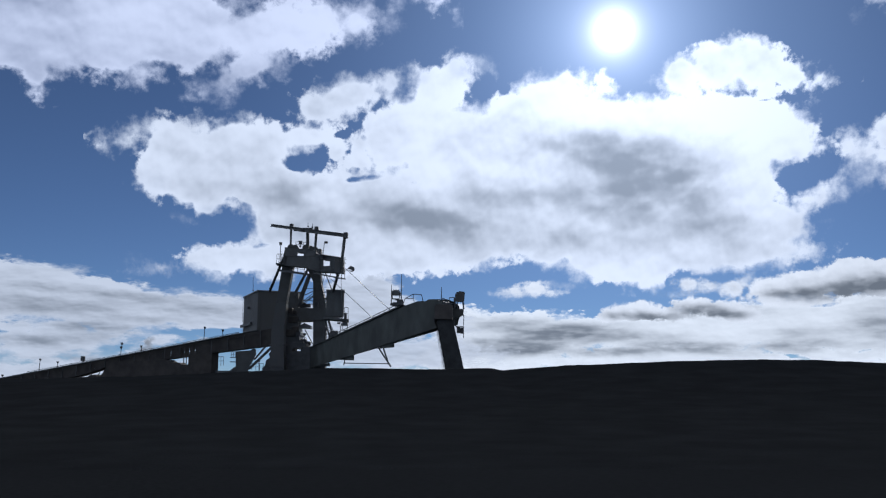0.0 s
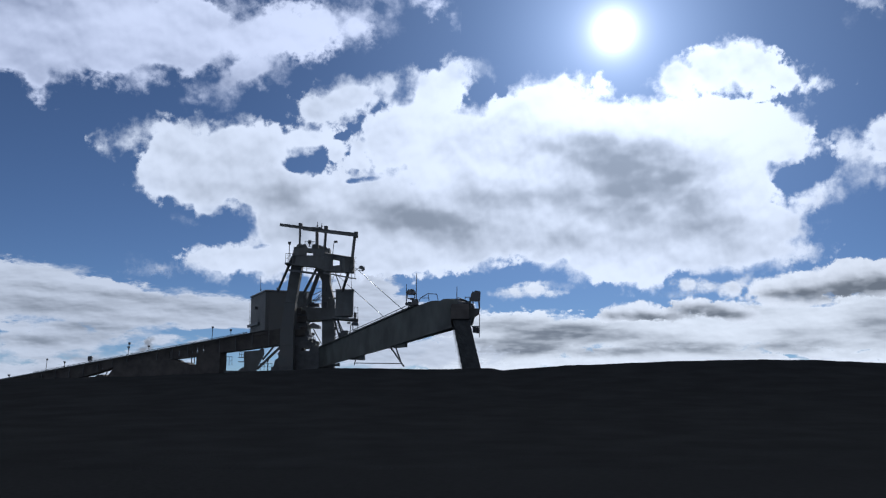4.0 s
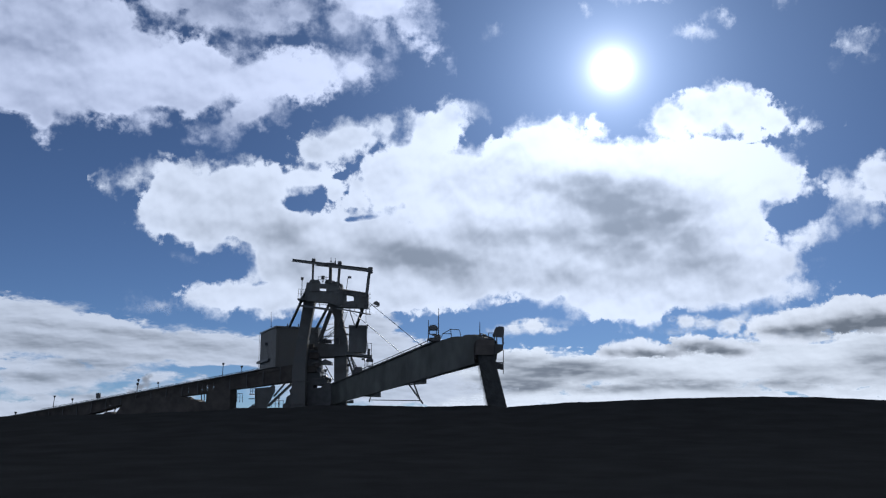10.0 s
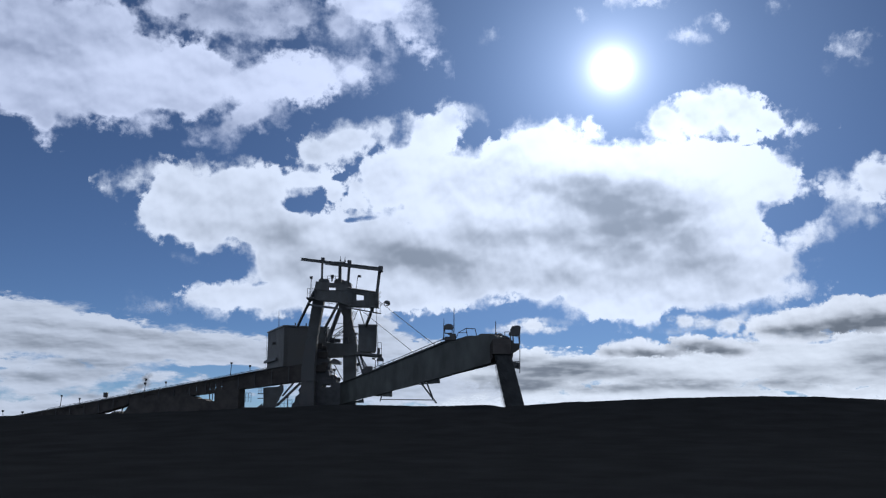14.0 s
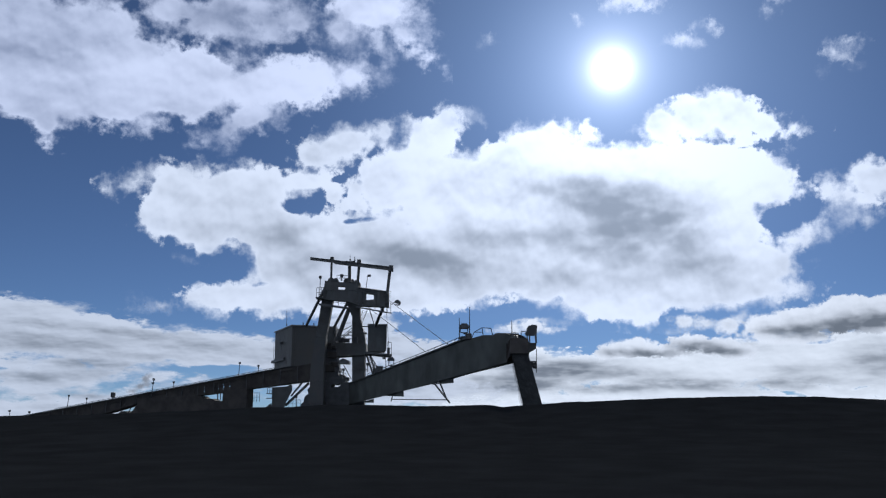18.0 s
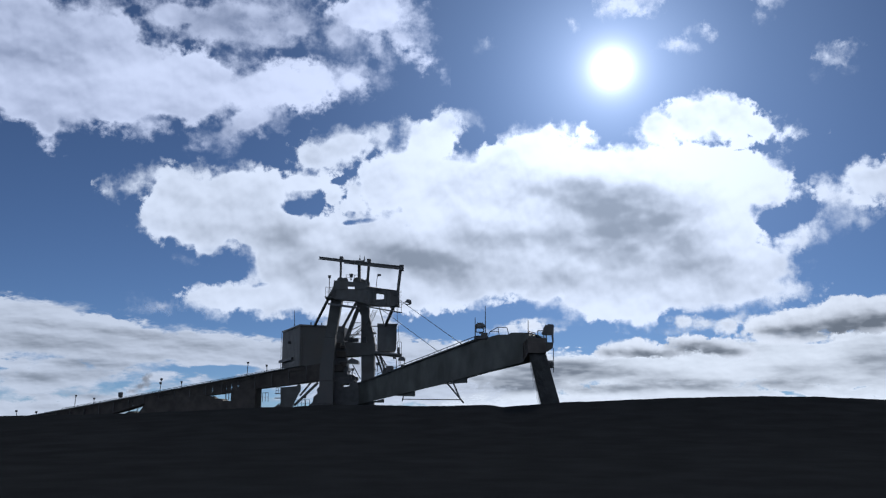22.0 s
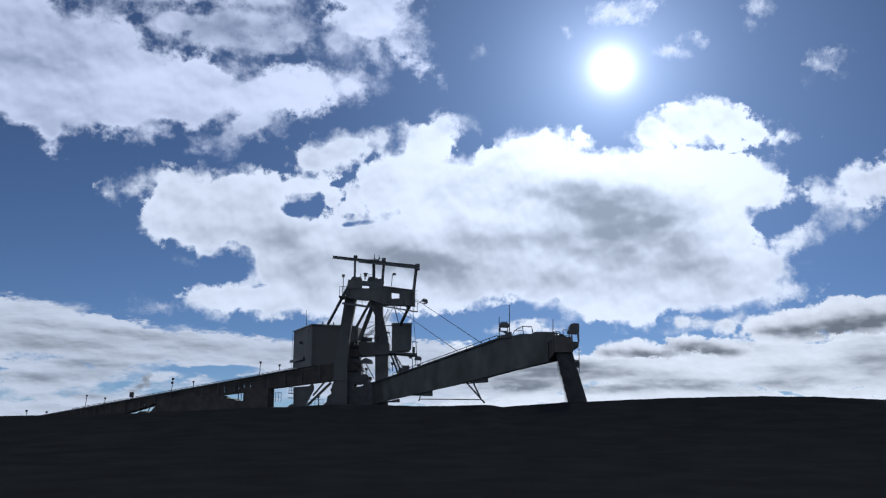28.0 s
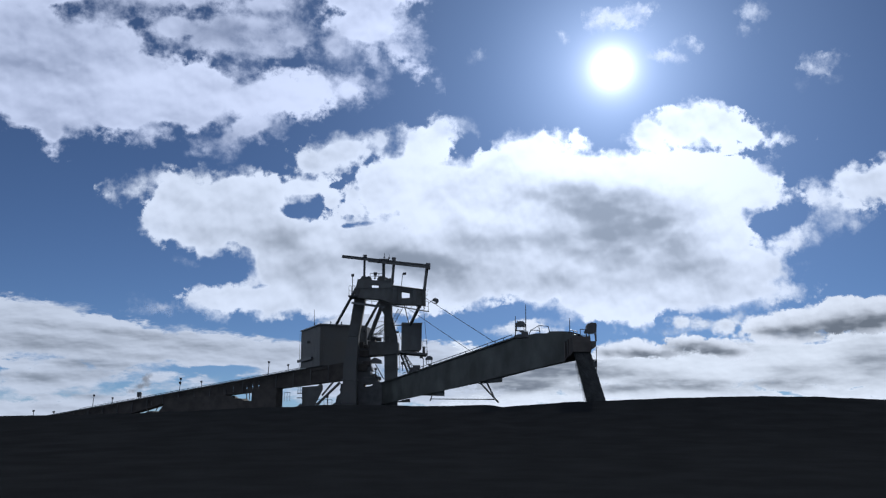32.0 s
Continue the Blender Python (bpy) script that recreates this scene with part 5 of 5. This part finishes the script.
    part("walkway_edge", bm, EDGE, tail)
    railing([(-46.54, 20.5, 3.77), (-26.34, 12.55, 6.77), (-8.94, 5.76, 9.35)], 0.32, 3.0, False)
    bm = bmesh.new()
    add_bar(bm, Vector((-71.18, 30.28, 0.05)) + REAR * 0.9 + UP * 0.1, Vector((-6.34, 4.74, 9.77)) + REAR * 0.9 + UP * 0.1, 1.2, 0.1)
    part("belt", bm, BELT, tail)
    for head, foot, s in (((-44.04, 19.46, 6.05), (-44.22, 19.58, 4.2), 0.27), ((-40.63, 18.14, 5.57), (-40.67, 18.19, 4.61), 0.27), ((-25.34, 12.14, 7.85), (-25.28, 12.14, 6.92), 0.27), ((-14.52, 7.9, 10.46), (-14.63, 7.97, 8.57), 0.28),
                          ((-11.53, 6.75, 9.98), (-11.5, 6.75, 9), 0.28), ((-55.35, 23.94, 3.73), (-55.24, 23.94, 2.46), 0.3), ((-51.43, 22.42, 3.53), (-51.38, 22.42, 2.99), 0.3)):
        lamp_post(head, foot, s)
    lamp_post((-28.82, 13.48, 8.34), (-29, 13.59, 6.47), 0.32, (-28.93, 13.54, 7.75))
    bm = bmesh.new()
    add_box(bm, Vector((-35.88, 16.28, 6.13)), (0.6, 0.5, 0.75), None, 0.05)
    add_bar(bm, (-35.97, 16.34, 5.35), (-36.01, 16.34, 5.87), 0.08)
    add_bar(bm, (-35.67, 16.22, 5.35), (-35.7, 16.22, 5.87), 0.08)
    part("control_box", bm, DARK, tail)
    # trailer body and piers
    bm = bmesh.new()
    p = [Vector((-31.59, 14.65, 4.54)), Vector((-29.78, 13.92, 5.54)), Vector((-21.51, 10.7, 5.78)), Vector((-20.67, 10.37, 5.77)), Vector((-19.99, 10.11, 5.35)), Vector((-18.79, 9.64, 5.34)), Vector((-18.21, 9.43, 5)), Vector((-16.84, 8.89, 4.99)), Vector((-16.72, 8.89, 2.54)), Vector((-38.03, 17.21, 2.59)), Vector((-37.05, 16.81, 3.2)), Vector((-34.82, 15.94, 3.27)), Vector((-34.43, 15.78, 3.53)), Vector((-33.63, 15.47, 3.61)), Vector((-33.11, 15.27, 3.35)), Vector((-32.51, 15.04, 3.35))]
    prism(bm, p, REAR * 1.6)
    part("trailer_body", bm, RUSTY, stacker)
    for a, b in (((-17.1, 8.96, 6.64), (-14.72, 8.04, 6.6)), ((-14.82, 8.08, 6.68), (-13.2, 7.45, 6.71))):
        a, b = Vector(a), Vector(b)
        bm = bmesh.new()
        prism(bm, [a, b, to_ground(b), to_ground(a)], REAR * 1.7)
        part("pier", bm, RUSTY, stacker)
    a = Vector((-31, 14.46, 3))
    for f in (0.0, 0.45, 0.9):
        q = a.lerp(Vector((-17.2, 9.07, 2.95)), f)
        bm = bmesh.new()
        add_bar(bm, q + REAR * 1.2, to_ground(q + REAR * 1.2), 0.8)
        part("trailer_leg", bm, RUSTY, stacker)
    bars("hanger", [((-34.77, 15.9, 4.13), (-33.81, 15.55, 3.27))], 0.1, RUSTY, tail)
    bars("hanger", [((-32.3, 14.92, 4.63), (-33.01, 15.23, 3.26))], 0.1, RUSTY, tail)
    bars("hanger", [((-17.92, 9.28, 6.48), (-17.85, 9.28, 5.16))], 0.12, RUSTY, tail)
    bars("hanger", [((-17.46, 9.1, 6.56), (-17.39, 9.1, 5.16))], 0.1, RUSTY, tail)
    # hopper beside the pier with its small platforms
    bm = bmesh.new()
    prism(bm, [Vector((-9.22, 5.5, 6.83)), Vector((-7.03, 5.5, 6.99)), Vector((-6.63, 5.5, 7.31)), Vector((-6.3, 5.5, 7.15)), Vector((-6.28, 5.5, 6.43)), Vector((-7.12, 5.5, 4.74)), Vector((-7.41, 5.5, 3.95)), Vector((-7.38, 5.5, 2.91)),
               Vector((-9.32, 5.5, 2.91)), Vector((-9.36, 5.5, 3.95)), Vector((-9.14, 5.5, 4.74))], Vector((-0.45, 2.6, 0)))
    hop = part("hopper", bm, STEEL, stacker)
    for drop in (0, 0.64):
        bm = bmesh.new()
        add_box(bm, Vector((-9.42, 5, 5.93 - drop)), (0.8, 0.8, 0.1))
        part("step", bm, GALV, hop)
    railing([(-9.74, 5, 5.93), (-9.09, 5, 5.93)], 0.85, 0.4)
    railing([(-11.74, 5.5, 4.82), (-10.93, 5.5, 4.82)], 1.25, 0.4)
    bm = bmesh.new()
    prism(bm, [Vector((-12.11, 5.5, 4.03)), Vector((-10.01, 5.5, 4.03)), Vector((-9.3, 5.5, 4.58)), Vector((-9.24, 5.5, 2.91)), Vector((-12.07, 5.5, 2.91))], Vector((-0.4, 2, 0)))
    part("landing", bm, STEEL, stacker)


build_portal()
build_mast_head()
build_cab()
build_house()
build_boom()
build_tail()

# ---- coal falling from the boom head ----
stream = tagged(new("coal_stream"), "falling stream of black coal under the boom head, onto the stockpile", "coal stream")
stream.location = BASE
TOP_A, TOP_B = Vector((20.7, -55.45, 7.05)), Vector((22.05, -55.0, 7.05))
LOW_A, LOW_B = Vector((21.6, -56.8, 2.3)), Vector((23.08, -56.7, 2.3))


def build_stream():
    """A ragged sheet that leans outward as it falls, with loose lumps round it."""
    rows, cols = 60, 16
    bm = bmesh.new()
    front, back = [], []
    for i in range(rows + 1):
        f = i / rows
        ease = f ** 0.9
        a, b = TOP_A.lerp(LOW_A, ease), TOP_B.lerp(LOW_B, ease)
        ra, rb = [], []
        for j in range(cols + 1):
            g = j / cols
            p = a.lerp(b, g)
            rough = noise.fractal(Vector((g * 4, f * 9, 1)), 1.0, 2.0, 4)
            p += Vector((0.02 * noise.noise(Vector((i * 0.9, 7.0, j * 0.2))), 0, 0)) * (1 if j in (0, cols) else 0.3)
            half = 0.42 * math.sqrt(max(0.03, 1 - (2 * g - 1) ** 2)) * (1 - 0.2 * f)
            ra.append(bm.verts.new(p + Vector((0, -half - 0.06 * rough, 0))))
            rb.append(bm.verts.new(p + Vector((0, half + 0.06 * rough, 0))))
        front.append(ra)
        back.append(rb)
    for side, flip in ((front, False), (back, True)):
        for i in range(rows):
            for j in range(cols):
                q = (side[i][j], side[i][j + 1], side[i + 1][j + 1], side[i + 1][j])
                bm.faces.new(q[::-1] if flip else q)
    for i in range(rows):
        for j in (0, cols):
            q = (front[i][j], front[i + 1][j], back[i + 1][j], back[i][j])
            bm.faces.new(q if j else q[::-1])
    bmesh.ops.recalc_face_normals(bm, faces=bm.faces[:])
    return part("flow", bm, FALLING, stream)


def lump_mesh(seed, spread):
    """A loose handful of coal grains."""
    rnd = random.Random(seed)
    bm = bmesh.new()
    for _ in range(40):
        c = Vector((rnd.gauss(0, 0.25) * spread, rnd.uniform(-0.3, 0.3), rnd.uniform(-0.45, 0.45)))
        r = rnd.uniform(0.01, 0.026)
        bmesh.ops.create_icosphere(bm, subdivisions=1, radius=r, matrix=Matrix.Translation(c) @ Matrix.Diagonal((1, 1, rnd.uniform(0.8, 1.8), 1)))
    return bm


def build_dust():
    """The soft inner fringe of the stream."""
    rows, wide = 24, 0.55
    bm = bmesh.new()
    lay = bm.loops.layers.uv.new("across")
    grid = []
    for i in range(rows + 1):
        f = i / rows
        p = TOP_A.lerp(LOW_A, f ** 0.9) + Vector((0.14, 0.1, -0.5 * (1 - f)))
        grid.append([(bm.verts.new(p - Vector((wide * (1 - g) * (0.45 + 0.55 * f), 0.25 * math.sin(g * 3.0), 0))), g) for g in (0, 0.33, 0.66, 1)])
    for a, b in zip(grid, grid[1:]):
        for (p, g), (q, h), (r, k), (t, m) in zip(a, a[1:], b[1:], b):
            face = bm.faces.new((p, q, r, t))
            for loop, u in zip(face.loops, (g, h, k, m)):
                loop[lay].uv = (u, 0)
    return part("dust", bm, DUST, stream, "thin coal dust at the stream's edge")


build_stream()
build_dust()
grains = []
for n in range(18):
    edge = (0.06, 0.3, 0.6, 0.12, 0.45, 0.75)[n % 6]          # most along the inner, dusty edge
    g = part("falling_lumps", lump_mesh(n, 0.14), FALLING, stream)
    g["kind"] = "stuff"
    grains.append((g, edge, n / 18))

# ---- what moves ----
RAIL = Vector((math.cos(radians(19.39)), -math.sin(radians(19.39)), 0)) * 0.35    # travel in a second


def motions():
    for thing in (stacker, stream):
        walk(thing, [(t, Matrix.Translation(BASE + RAIL * (t - 19))) for t in (0, 8, 16, 24, 32)])
    fall = 0.8                      # seconds from the head to the pile
    for g, edge, late in grains:
        rows, start = [], -late * fall
        while start < 32:
            for f in (0.0, 0.33, 0.66, 1.0):
                t = start + f * (fall - 1 / FPS)
                if 0 <= t <= 32:
                    a, b = TOP_A.lerp(TOP_B, edge), LOW_A.lerp(LOW_B, edge)
                    rows.append((t, Matrix.Translation(a.lerp(b, f * (0.7 + 0.3 * f)))))
            start += fall
        first, last = rows[0], rows[-1]
        walk(g, [(0, first[1])] * (first[0] > 0) + rows + [(32, last[1])] * (last[0] < 32))
    for c in clouds:
        speed = 2.9 if not c.name.startswith("cloud_bank") else 2.1
        walk(c, [(t, Matrix.Translation(DRIFT * speed * (t - 19))) for t in (0, 8, 16, 24, 32)])


motions()
